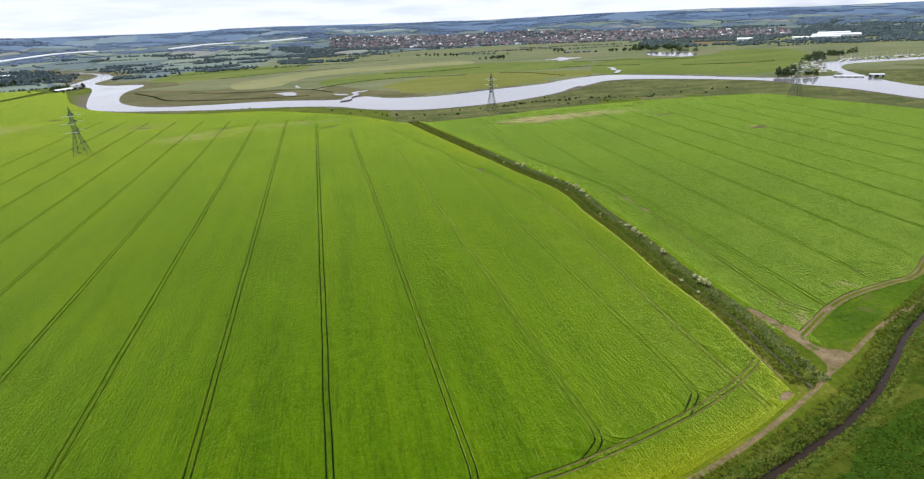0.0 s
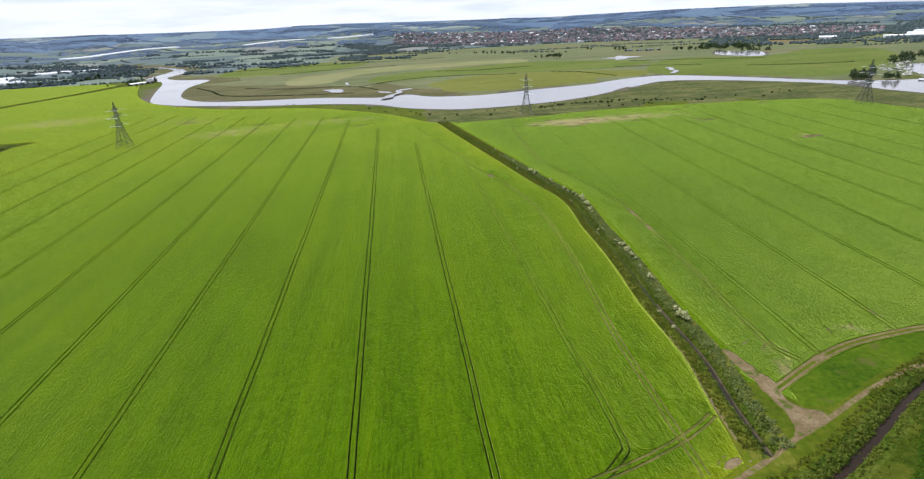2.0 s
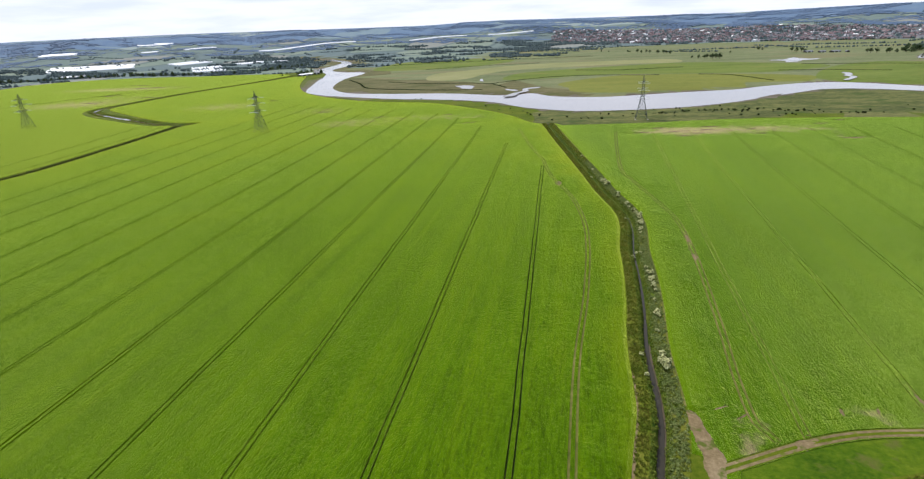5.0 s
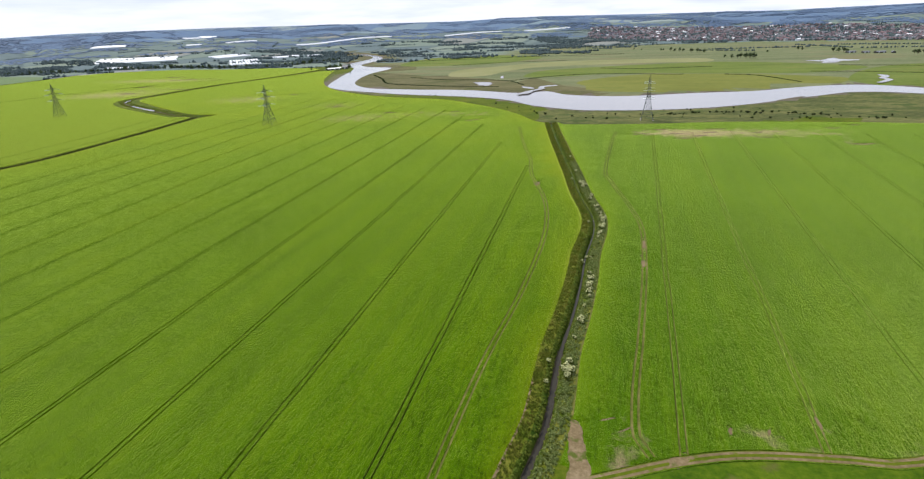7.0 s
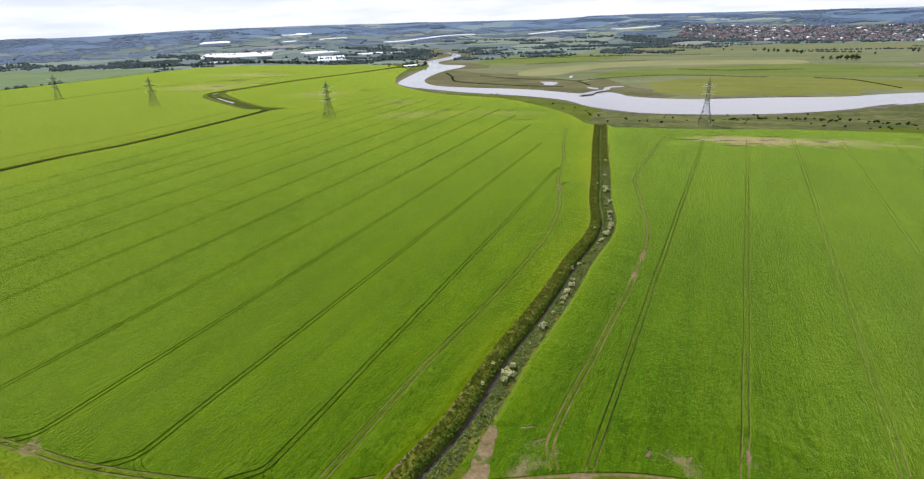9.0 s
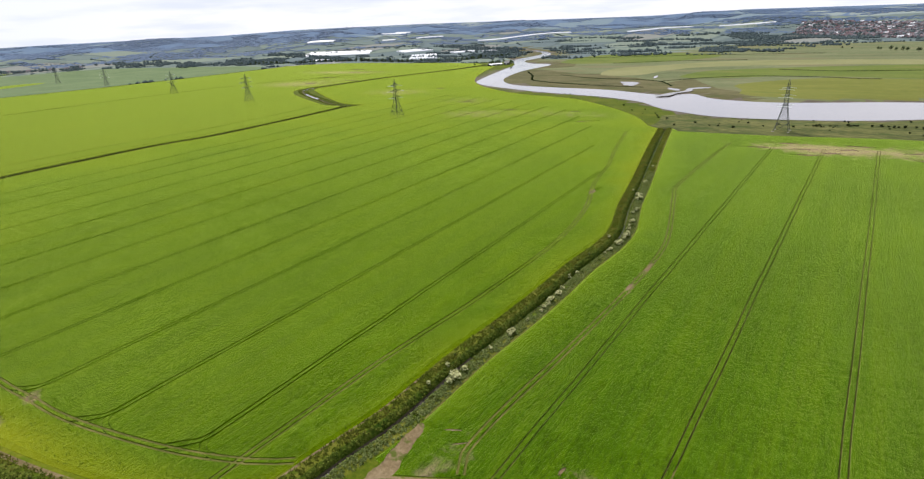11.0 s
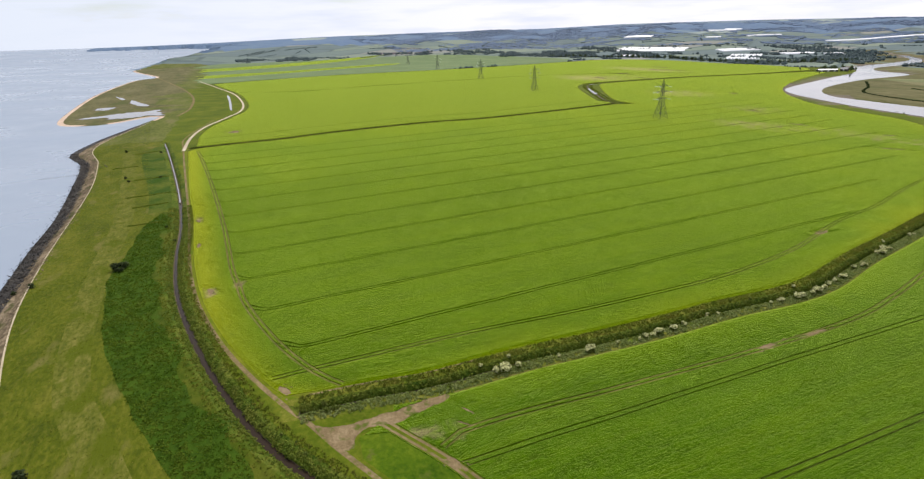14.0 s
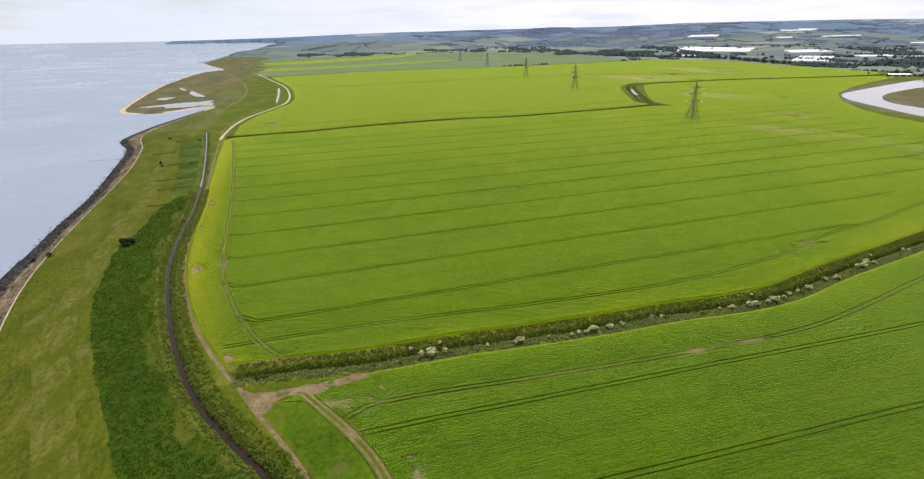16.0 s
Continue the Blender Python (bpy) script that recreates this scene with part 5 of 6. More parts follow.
# flowering elders along the middle ditch
mid_y = DITCH_MID[:, 1]
places = []
for y, side, n, k in ((172, 3.9, 5, 1.15), (177, 3.6, 3, 1.0), (168, -2.6, 1, 0.8), (177, -2.4, 1, 0.7), (206, 3.9, 3, 1.0), (232, 4.2, 3, 0.9), (241, 4.0, 4, 1.1), (247, 4.4, 2, 0.9), (298, 3.8, 3, 0.9), (309, 4.3, 4, 1.05), (322, 4.4, 4, 1.1), (330, 4.0, 3, 1.0), (318, -3.4, 1, 0.7), (341, 3.8, 3, 0.9),
                      (362, 4.0, 3, 0.9), (384, 3.6, 3, 1.0), (396, 3.8, 3, 1.0), (402, -3.0, 1, 0.8), (428, 3.5, 2, 0.8), (470, 3.2, 1, 0.7), (264, -1.6, 2, 0.6), (270, 2.0, 2, 0.7), (192, 4.6, 1, 0.6), (218, 4.4, 1, 0.6)):
    x = float(np.interp(y, mid_y, DITCH_MID[:, 0]))
    for _ in range(n):
        places.append((x + side + pick.uniform(-0.9, 0.9), y + pick.uniform(-4, 4), k * pick.uniform(0.8, 1.45)))
scatter([bush(s, 1.9, 1.35, LEAF_BANK, "flowering elder bush with cream blossom on the ditch bank", flowers=26, per=26, size=0.30) for s in (31, 32, 33)], places, "flowering bushes along the ditch", pick)
places = []
for _ in range(60):
    i = pick.randrange(len(DITCH_MID) - 2)
    side = pick.choice((1, 1, 1, -1)) * pick.uniform(2.6, 5.6)
    x, y = offset(DITCH_MID, -side)[i]
    places.append((x, y, pick.uniform(0.35, 0.85)))
for _ in range(48):
    i = pick.randrange(20, len(DITCH_SEA) - 12)
    x, y = offset(DITCH_SEA, pick.choice((1, 1, 1, -1)) * pick.uniform(2.4, 5.2))[i]
    places.append((x, y, pick.uniform(0.3, 0.75)))
places += [(129 + pick.uniform(-2.5, 3.5), 110 + pick.uniform(-1.5, 9), pick.uniform(0.6, 1.0)) for _ in range(16)]
scatter([bush(s, 1.7, 1.3, LEAF_BANK, "leafy green waterside scrub on the ditch bank", per=24, size=0.24) for s in (41, 42, 43)], places, "scrub along the ditches", pick)


def tufts(name, spots, low, tall, mat, label, blades=5, wide=0.30):
    """Grass and reed tufts as one mesh."""
    r = np.random.default_rng(len(spots))
    n = len(spots)
    base = np.column_stack([spots, land(spots)])
    v = np.zeros((n, blades, 3, 3))
    ang = r.uniform(0, 6.283, (n, blades))
    h = r.uniform(low, tall, (n, blades))
    w = wide * r.uniform(0.5, 1.3, (n, blades))
    lean = r.uniform(0.4, 1.1, (n, blades)) * h
    off = r.normal(0, wide * 0.8, (n, blades, 2))
    dx, dy = np.cos(ang), np.sin(ang)
    root = base[:, None, :] + np.concatenate([off, np.zeros((n, blades, 1))], 2)
    v[:, :, 0] = root + np.stack([-dy * w, dx * w, -0.1 + 0 * w], 2)
    v[:, :, 1] = root + np.stack([dy * w, -dx * w, -0.1 + 0 * w], 2)
    v[:, :, 2] = root + np.stack([dx * lean, dy * lean, h], 2)
    m = n * blades
    me = mesh_of(name, v.reshape(-1, 3), np.arange(m * 3).reshape(m, 3), [mat])
    return tagged(new(name, me), label, "vegetation", kind="stuff")


def along(line, n, lo, hi, both=True):
    i = rng.integers(0, len(line) - 1, n)
    t = rng.random(n)[:, None]
    d = np.gradient(line, axis=0)
    d /= np.linalg.norm(d, axis=1)[:, None]
    s = rng.uniform(lo, hi, n) * (rng.choice([-1, 1], n) if both else 1)
    return line[i] * (1 - t) + line[i + 1] * t + np.stack([-d[i, 1], d[i, 0]], 1) * s[:, None]


WEED = leafy("tall_weeds", (0.090, 0.130, 0.026), (0.270, 0.300, 0.110), 0.1, 0.22, (0.125, 0.170, 0.040))
SEDGE = leafy("sedge_blades", (0.075, 0.100, 0.008), (0.210, 0.195, 0.036), 0.1, 0.15, (0.085, 0.130, 0.010))
NETTLE = leafy("nettle_leaves", (0.050, 0.092, 0.008), (0.150, 0.200, 0.026), 0.0, 0.20, (0.170, 0.190, 0.030))
FAR_REED = leafy("far_reed_blades", (0.034, 0.052, 0.010), (0.082, 0.098, 0.022), 0.1)


def thicket(name, spots, wide, tall, mat, label, leaves=15, size=0.22):
    """Rank growth as mounds of small tilted leaves, in one mesh."""
    g = np.random.default_rng(len(spots) + 3)
    n = len(spots)
    k = g.uniform(0.55, 1.25, (n, 1))
    d = g.normal(0, 1, (n, leaves, 3))
    d /= np.linalg.norm(d, axis=2)[:, :, None]
    d[:, :, 2] = np.abs(d[:, :, 2])
    c = d * g.uniform(0.55, 1.05, (n, leaves, 1)) * k[:, :, None] * np.array([wide, wide, tall])
    c += np.column_stack([spots, land(spots)])[:, None, :]
    a = np.cross(d, g.normal(0, 1, (n, leaves, 3)))
    a /= np.linalg.norm(a, axis=2)[:, :, None]
    b = np.cross(d, a) + 0.35 * d * g.normal(0, 1, (n, leaves, 1))
    s = size * g.uniform(0.6, 1.5, (n, leaves, 1))
    t = np.stack([c + a * s, c - a * s * 0.5 + b * s, c - a * s * 0.5 - b * s], 2)
    return tagged(new(name, fast_mesh(name, t.reshape(-1, 3, 3), mat)), label, "vegetation", kind="stuff")


near_sea = DITCH_SEA[(DITCH_SEA[:, 0] > -135) & (DITCH_SEA[:, 0] < 330)]
near_mid = DITCH_MID[DITCH_MID[:, 1] < 460]
thicket("ditch_weeds", along(near_mid, 2600, -6.7, -2.0, False), 0.75, 0.85, WEED, "tall grey-green weeds and cow parsley on the ditch bank")
thicket("ditch_nettles", np.vstack([along(near_mid, 1100, 1.2, 2.8, False), along(near_mid, 900, -2.6, -1.2, False)]), 0.6, 0.7, NETTLE, "dark nettles crowding the steep ditch bank")
tufts("ditch_grass", along(DITCH_MID, 5200, 3.0, 6.8, False), 0.20, 0.65, SEDGE, "olive and straw coloured grass on the ditch bank", 6, 0.24)
tufts("far_ditch_grass", along(DITCH_MID[DITCH_MID[:, 1] > 440], 1800, 1.5, 6.4), 0.3, 0.9, SEDGE, "olive grass along the farther ditch", 5, 0.34)
thicket("sea_ditch_scrub", np.vstack([along(near_sea, 2200, 1.3, 3.7, False), along(near_sea, 500, 1.0, 1.7, False)]), 0.8, 0.9, NETTLE, "rank dark green nettles and brambles on the ditch bank")
thicket("sea_ditch_reeds", np.vstack([along(near_sea, 1300, -3.4, -1.3, False)]), 0.65, 0.8, NETTLE, "rank green reeds leaning over the brown ditch")
tufts("bank_grass", np.vstack([along(near_sea, 2400, 4.6, 7.4, False), along(near_sea, 1700, -7.5, -2.4, False)]), 0.2, 0.6, SEDGE, "dry yellow grass along the ditch edges")
tufts("field_ditch_reeds", along(DITCH_FAR, 4200, 0.4, 3.8), 0.6, 1.4, FAR_REED, "green reeds filling the straight field ditch", 5, 0.45)
tufts("far_ditch_reeds", np.vstack([along(DITCH_PASTURE, 5200, 0.2, 3.6), along(DITCH_WEST, 5200, 0.2, 3.6)]), 0.7, 1.7, FAR_REED, "dark reeds filling the thin field ditches", 5, 0.5)
tufts("creek_reeds", along(DITCH_LOOP, 3400, 1.0, 10), 0.4, 1.1, SEDGE, "olive reeds in the old winding creek bed", 5, 0.5)
# rush-grown drains across the wet meadow behind the sea bank
for q in ([(-177, 20), (-179, 36), (-182, 55)], [(-145, 28), (-149, 50)], [(-361, 3), (-372, 26)], [(-101, 31), (-102, 50)], [(-295, -6), (-298, 14)], [(-235, 18), (-240, 44)]):
    tufts("meadow_drain", along(smooth(q, 2), 260, 0, 0.8), 0.2, 0.6, NETTLE, "dark rush-grown drain crossing the wet meadow", 5, 0.34)


def in_area(area, n, margin=0.0):
    lo, hi = area.min(0), area.max(0)
    p = rng.uniform(lo, hi, (n * 6, 2))
    p = p[inside(p, area)]
    return p[:n]


reed_spots = in_area(REEDS, 15000)
reed_spots = reed_spots[reed_spots[:, 1] < np.interp(reed_spots[:, 0], RANK[:, 0], RANK[:, 1])]
thicket("reed_bed", reed_spots[:8000], 1.0, 0.22, LEAF_REED, "dark green reed bed between the ditch and the sea bank", 10, 0.26)
bank_area = np.vstack([SEAWALL[SEAWALL[:, 0] < 200], smooth([(161, 78), (134, 68), (104.8, 57), (76, 47), (34, 38), (-8, 33), (-30, 34), (-67, 37), (-115, 40), (-200, 36), (-323, 20), (-430, 10)], 10)])
tufts("sea_bank_grass", in_area(bank_area, 9000), 0.06, 0.2, SEDGE, "rough olive and dry grass on the sea bank", 4, 0.34)
marsh = np.vstack([along(smooth(RIVER_NEAR[10:24], 14), 2600, 6, 70, False)])
tufts("marsh_grass", marsh, 0.3, 0.9, LEAF_BANK, "coarse saltmarsh grass above the creek mud", 4, 0.6)

# weed-covered rocks along the shore
r = np.random.default_rng(5)
base_v = np.array([(1, 0, 0), (-1, 0, 0), (0, 1, 0), (0, -1, 0), (0, 0, 1), (0, 0, -1)], float)
base_f = np.array([(0, 2, 4), (2, 1, 4), (1, 3, 4), (3, 0, 4), (2, 0, 5), (1, 2, 5), (3, 1, 5), (0, 3, 5)])


def lumps(name, spots, size, flat, mats, label, category, z=None):
    """Many rough eight-sided lumps in one mesh."""
    n = len(spots)
    s = r.uniform(size[0], size[1], (n, 1, 1))
    v = base_v[None] * s * r.uniform(0.65, 1.35, (n, 6, 3)) * np.array([1, 1, flat])
    zz = land(spots) if z is None else z
    a = r.uniform(0, 6.283, n)
    c, si = np.cos(a)[:, None], np.sin(a)[:, None]
    v[:, :, 0], v[:, :, 1] = v[:, :, 0] * c - v[:, :, 1] * si, v[:, :, 0] * si + v[:, :, 1] * c
    v += np.column_stack([spots, zz])[:, None, :]
    f = (base_f[None] + 6 * np.arange(n)[:, None, None]).reshape(-1, 3)
    return tagged(new(name, mesh_of(name, v.reshape(-1, 3), f, mats)), label, category, kind="stuff")


shore_near = SHORE[(SHORE[:, 0] > -420) & (SHORE[:, 0] < 170) & (SHORE[:, 1] > -70)]
lumps("shore_rocks", np.vstack([along(shore_near, 3600, -7.5, 5.0, False), along(shore_near, 900, 4.0, 12.0, False)]), (0.3, 1.0), 0.6, [M["rocks"]], "black weed-covered rocks along the waterline", "rocks")

lumps("beach_stones", np.vstack([along(shore_near, 1500, -14, -6, False), along(shore_near, 500, -9, -6.5, False)]), (0.2, 0.7), 0.5, [M["beach"]], "brown weathered stones scattered over the shingle beach", "stones")

# dark creeks and drains on the grazing marsh
drains = [smooth(q, 6) for q in ([(-60, 1080), (0, 1150), (70, 1190), (150, 1190), (230, 1165), (260, 1160)], [(330, 1150), (380, 1120), (420, 1010)], [(-300, 1180), (-200, 1120), (-120, 1110), (-60, 1080), (-20, 1010)], [(-420, 1250), (-360, 1160), (-300, 1060), (-180, 1010), (-60, 985)],
                                 [(480, 1180), (560, 1160), (640, 1120)], [(700, 1050), (800, 1010), (880, 1000)], [(100, 1330), (200, 1300), (330, 1320)], [(-300, 1500), (-180, 1560), (0, 1600)], [(-520, 1700), (-300, 1760), (-60, 1800), (150, 1820)], [(560, 1300), (700, 1250), (820, 1180)])]
tufts("marsh_drain_rushes", np.vstack([along(q, int(len(q) * 16), 0, 1.5) for q in drains]), 0.4, 1.0, LEAF_SHRUB, "dark rushes along the drains of the grazing marsh", 4, 0.7)

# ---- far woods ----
# canopy tones greyed and blued to carry the haze of the middle distance
WOOD_NEAR = leafy("hazed_wood_canopy", (0.060, 0.090, 0.102), (0.116, 0.156, 0.152), 0.0)
# blue of the hill canopy is distance haze put into the leaf colour
WOOD_FAR = leafy("hazed_hill_canopy", (0.084, 0.134, 0.224), (0.126, 0.182, 0.278), 0.0)


def wood_mask(p, level, size):
    out = np.zeros(len(p))
    for k, (x, y) in enumerate(p):
        out[k] = noise.fractal(Vector((x / size, y / size * 1.5, 3.3)), 0.8, 2.0, 4)
    return out > level


def ring(n, r0, r1):
    a = np.radians(r.uniform(-104, 62, n))
    d = np.sqrt(r.uniform(r0 * r0, r1 * r1, n))
    return CENTRE + np.stack([np.sin(a) * d, np.cos(a) * d], 1)


def dry_land(p):
    return ~inside(p, sea_area) & ~inside(p, river) & (gap(p, river, True) > 25) & (gap(p, SHORE) > 60)


p = ring(60000, 1750, 3000)
p = p[dry_land(p) & wood_mask(p, 0.21, 170) & ~inside(p, FIELD_D) & ~inside(p, STRIP_E) & ~((radius(p) < 2300) & (p[:, 0] > 200) & (p[:, 0] < 1300)) & ~inside(p, FIELD_C)]
EAST_WOOD = np.array([(930, 1640), (1000, 1560), (1130, 1480), (1350, 1340), (1700, 1200), (2300, 1500), (2400, 2400), (1900, 2100), (1640, 1800), (1420, 1880), (1200, 2050), (1050, 1850)], float)
q = r.uniform(EAST_WOOD.min(0), EAST_WOOD.max(0), (9000, 2))
q = q[inside(q, EAST_WOOD) & ~inside(q, SITE) & (np.hypot(*(q - (1555, 1555)).T) > 150) & wood_mask(q, -0.05, 110)]
az = np.degrees(np.arctan2(p[:, 0] - CENTRE[0], p[:, 1] - CENTRE[1]))
p = np.vstack([p[~((az < -66) & (radius(p) < 2650)) & ~((p[:, 0] < -1200) & (p[:, 1] < 160))], q])
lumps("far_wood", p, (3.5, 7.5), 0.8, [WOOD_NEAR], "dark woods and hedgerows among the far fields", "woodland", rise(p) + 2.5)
p = ring(70000, 3000, 4600)
p = p[dry_land(p) & wood_mask(p, -0.02, 260) & (gap(p, SHORE) > 250) & ~((p[:, 0] < -2400) & (p[:, 1] < 1000))]
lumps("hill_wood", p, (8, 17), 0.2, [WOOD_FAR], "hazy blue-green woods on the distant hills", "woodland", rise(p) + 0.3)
hedges = []
for _ in range(190):
    a = ring(1, 1750, 3600)[0]
    t = r.uniform(0, 3.14)
    L = r.uniform(80, 320)
    n = int(L / 7)
    hedges.append(a + np.stack([np.cos(t) * np.linspace(0, L, n), np.sin(t) * np.linspace(0, L, n)], 1) + r.normal(0, 2, (n, 2)))
p = np.vstack(hedges)
p = p[dry_land(p) & ~inside(p, FIELD_D) & ~inside(p, FIELD_C) & ~((p[:, 0] < -1200) & (p[:, 1] < 160))]
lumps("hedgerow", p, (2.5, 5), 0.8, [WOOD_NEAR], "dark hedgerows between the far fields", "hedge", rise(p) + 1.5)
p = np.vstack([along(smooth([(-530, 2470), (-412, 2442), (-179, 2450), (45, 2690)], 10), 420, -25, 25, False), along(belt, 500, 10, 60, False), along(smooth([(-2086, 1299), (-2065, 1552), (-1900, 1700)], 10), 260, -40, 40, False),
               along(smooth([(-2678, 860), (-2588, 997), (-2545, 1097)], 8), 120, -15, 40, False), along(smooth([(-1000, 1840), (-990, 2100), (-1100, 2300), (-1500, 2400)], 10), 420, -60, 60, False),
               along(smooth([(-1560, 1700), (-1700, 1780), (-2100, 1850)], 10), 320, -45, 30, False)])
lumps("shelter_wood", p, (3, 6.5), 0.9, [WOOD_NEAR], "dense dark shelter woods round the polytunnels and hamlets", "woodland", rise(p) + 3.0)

# ---- buildings ----
BRICK = plain("red_brick", (0.150, 0.115, 0.118), 0.9)
RENDER = plain("pale_render", (0.36, 0.35, 0.35), 0.85)
TILE_RED = plain("red_tile", (0.145, 0.090, 0.096), 0.85)
TILE_BROWN = plain("brown_tile", (0.120, 0.096, 0.106), 0.85)
SLATE = plain("grey_slate", (0.13, 0.135, 0.15), 0.6)
SHEET_WHITE = plain("white_sheet", (0.74, 0.75, 0.76), 0.5)
SHEET_GREY = plain("grey_sheet", (0.42, 0.44, 0.45), 0.55)
TIMBER = plain("black_timber", (0.035, 0.032, 0.03), 0.8)
POLY = plain("polythene", (0.60, 0.62, 0.66), 0.35, vary=0.04, scale=0.1)
WINDOW = plain("window_glass", (0.03, 0.04, 0.05), 0.1)


def gabled(L, W, eaves, ridge, wall, roof, over=0.4, wall_name="wall"):
    """Meshes of a gabled building along x: walls with gables, and a roof with thickness."""
    w = Solid()
    x, y = L / 2, W / 2
    w.add([(-x, -y, -1), (x, -y, -1), (x, y, -1), (-x, y, -1), (-x, -y, eaves), (x, -y, eaves), (x, y, eaves), (-x, y, eaves), (-x, 0, ridge - 0.15), (x, 0, ridge - 0.15)],
          [(0, 1, 5, 4), (2, 3, 7, 6), (1, 2, 6, 9, 5), (3, 0, 4, 8, 7)])
    s = Solid()
    x, y = x + over, y + over
    e = eaves - over * (ridge - eaves) / (W / 2)
    for sy in (-1, 1):
        s.add([(-x, sy * y, e), (x, sy * y, e), (x, 0, ridge), (-x, 0, ridge), (-x, sy * y, e + 0.2), (x, sy * y, e + 0.2), (x, 0, ridge + 0.2), (-x, 0, ridge + 0.2)],
              [(0, 1, 2, 3), (4, 5, 6, 7), (0, 1, 5, 4), (1, 2, 6, 5), (3, 0, 4, 7)])
    return w.mesh(wall_name, wall), s.mesh("roof", roof)


def openings(L, W, eaves, n):
    """Window panes standing just proud of the long walls."""
    out = []
    for sy in (-1, 1):
        for k in range(n):
            for z in ((0.9, 2.1), (3.4, 4.5)):
                if z[1] > eaves:
                    continue
                s = Solid()
                cx = -L / 2 + L * (k + 0.5) / n
                s.box(cx - 0.55, sy * W / 2 - 0.06, z[0], cx + 0.55, sy * W / 2 + 0.06, z[1])
                out.append(s.mesh("window", WINDOW))
    return out


def house(wall, roof, label, L=10, W=8, eaves=5.2, ridge=8.4):
    root = thing("house", label, "house", "houses of the town edge")
    w, f = gabled(L, W, eaves, ridge, wall, roof)
    part("wall", w, root)
    part("roof", f, root)
    c = Solid()
    c.box(L * 0.28, -0.45, ridge - 0.8, L * 0.28 + 0.9, 0.45, ridge + 1.1)
    part("chimney", c.mesh("chimney", BRICK), root)
    for me in openings(L, W, eaves, 2):
        part("window", me, root)
    return root


def shed(name, label, category, at, turn, L, W, eaves, ridge, wall, roof, doors=1, group=""):
    root = thing(name, label, category, group, (at[0], at[1], height(*at)), turn)
    w, f = gabled(L, W, eaves, ridge, wall, roof)
    part("wall", w, root)
    part("roof", f, root)
    for k in range(doors):
        s = Solid()
        cx = -L / 2 + L * (k + 0.5) / doors
        s.box(cx - 1.8, -W / 2 - 0.12, -0.2, cx + 1.8, -W / 2 + 0.05, min(eaves - 0.4, 3.6))
        part("door", s.mesh("door", SHEET_GREY), root)
    return root


# the town beyond the marsh
TOWN = np.array([(-37, 2950), (160, 2720), (305, 2570), (480, 2450), (686, 2350), (1004, 2160), (1201, 2090), (1420, 1900), (1640, 1800), (1900, 2100), (1688, 2400), (1300, 2830), (1057, 3060), (447, 3420), (-35, 3440)], float)
front = smooth(TOWN[:9], 15)
hs = [house(BRICK, TILE_RED, "red brick house with a red tiled roof"), house(RENDER, SLATE, "pale rendered house with a grey slate roof", 11),
      house(BRICK, TILE_BROWN, "brick house with a brown tiled roof", 14, 8)]
pts_h = []
for i, (x, y) in enumerate(front):
    pts_h.append((x + pick.uniform(-6, 6), y + pick.uniform(4, 26)))
scatter(hs, [(x, y, pick.uniform(0.65, 0.9)) for x, y in pts_h], "houses of the town edge", pick)

def town_block(name, spots, wall, roof, label):
    n = len(spots)
    L, W = r.uniform(9, 24, n), r.uniform(7, 10, n)
    e, g = r.uniform(4.2, 5.6, n), r.uniform(7.0, 9.0, n)
    box = np.array([(-1, -1, 0), (1, -1, 0), (1, 1, 0), (-1, 1, 0), (-1, -1, 1), (1, -1, 1), (1, 1, 1), (-1, 1, 1), (-1, 0, 2), (1, 0, 2)], float)
    v = np.repeat(box[None], n, 0)
    zz = np.where(box[:, 2][None] == 2, g[:, None], np.where(box[:, 2][None] == 1, e[:, None], -2.0))
    x, y = v[:, :, 0] * L[:, None] / 2, v[:, :, 1] * W[:, None] / 2
    a = np.round(r.uniform(0, 1, n) * 2) * 0.8 + r.normal(0, 0.15, n) + 0.3
    c, s = np.cos(a)[:, None], np.sin(a)[:, None]
    v = np.stack([x * c - y * s + spots[:, :1], x * s + y * c + spots[:, 1:], zz + rise(spots)[:, None]], 2)
    faces, idx = [], []
    for k in range(n):
        o = 10 * k
        for q in ((0, 1, 5, 4), (2, 3, 7, 6), (1, 2, 6, 9, 5), (3, 0, 4, 8, 7)):
            faces.append([o + i for i in q])
            idx.append(0)
        for q in ((4, 5, 9, 8), (6, 7, 8, 9)):
            faces.append([o + i for i in q])
            idx.append(1)
    return tagged(new(name, mesh_of(name, v.reshape(-1, 3), faces, [wall, roof], idx)), label, "houses", kind="stuff")


for cnt, wall, roof, label in ((900, BRICK, TILE_RED, "crowded red roofed brick houses of the town"), (900, BRICK, TILE_BROWN, "brown roofed terraces of the town"), (620, RENDER, SLATE, "pale houses with slate roofs in the town"), (90, SHEET_WHITE, SHEET_WHITE, "white sheds and halls of the town")):
    town_block("town_houses", in_area(TOWN, cnt), wall, roof, label)
p = in_area(TOWN, 9000)
p = p[wood_mask(p, -0.10, 90)]
lumps("town_trees", p, (2.8, 6.4), 0.95, [WOOD_NEAR], "dark garden trees between the houses of the town", "trees", rise(p) + 3)

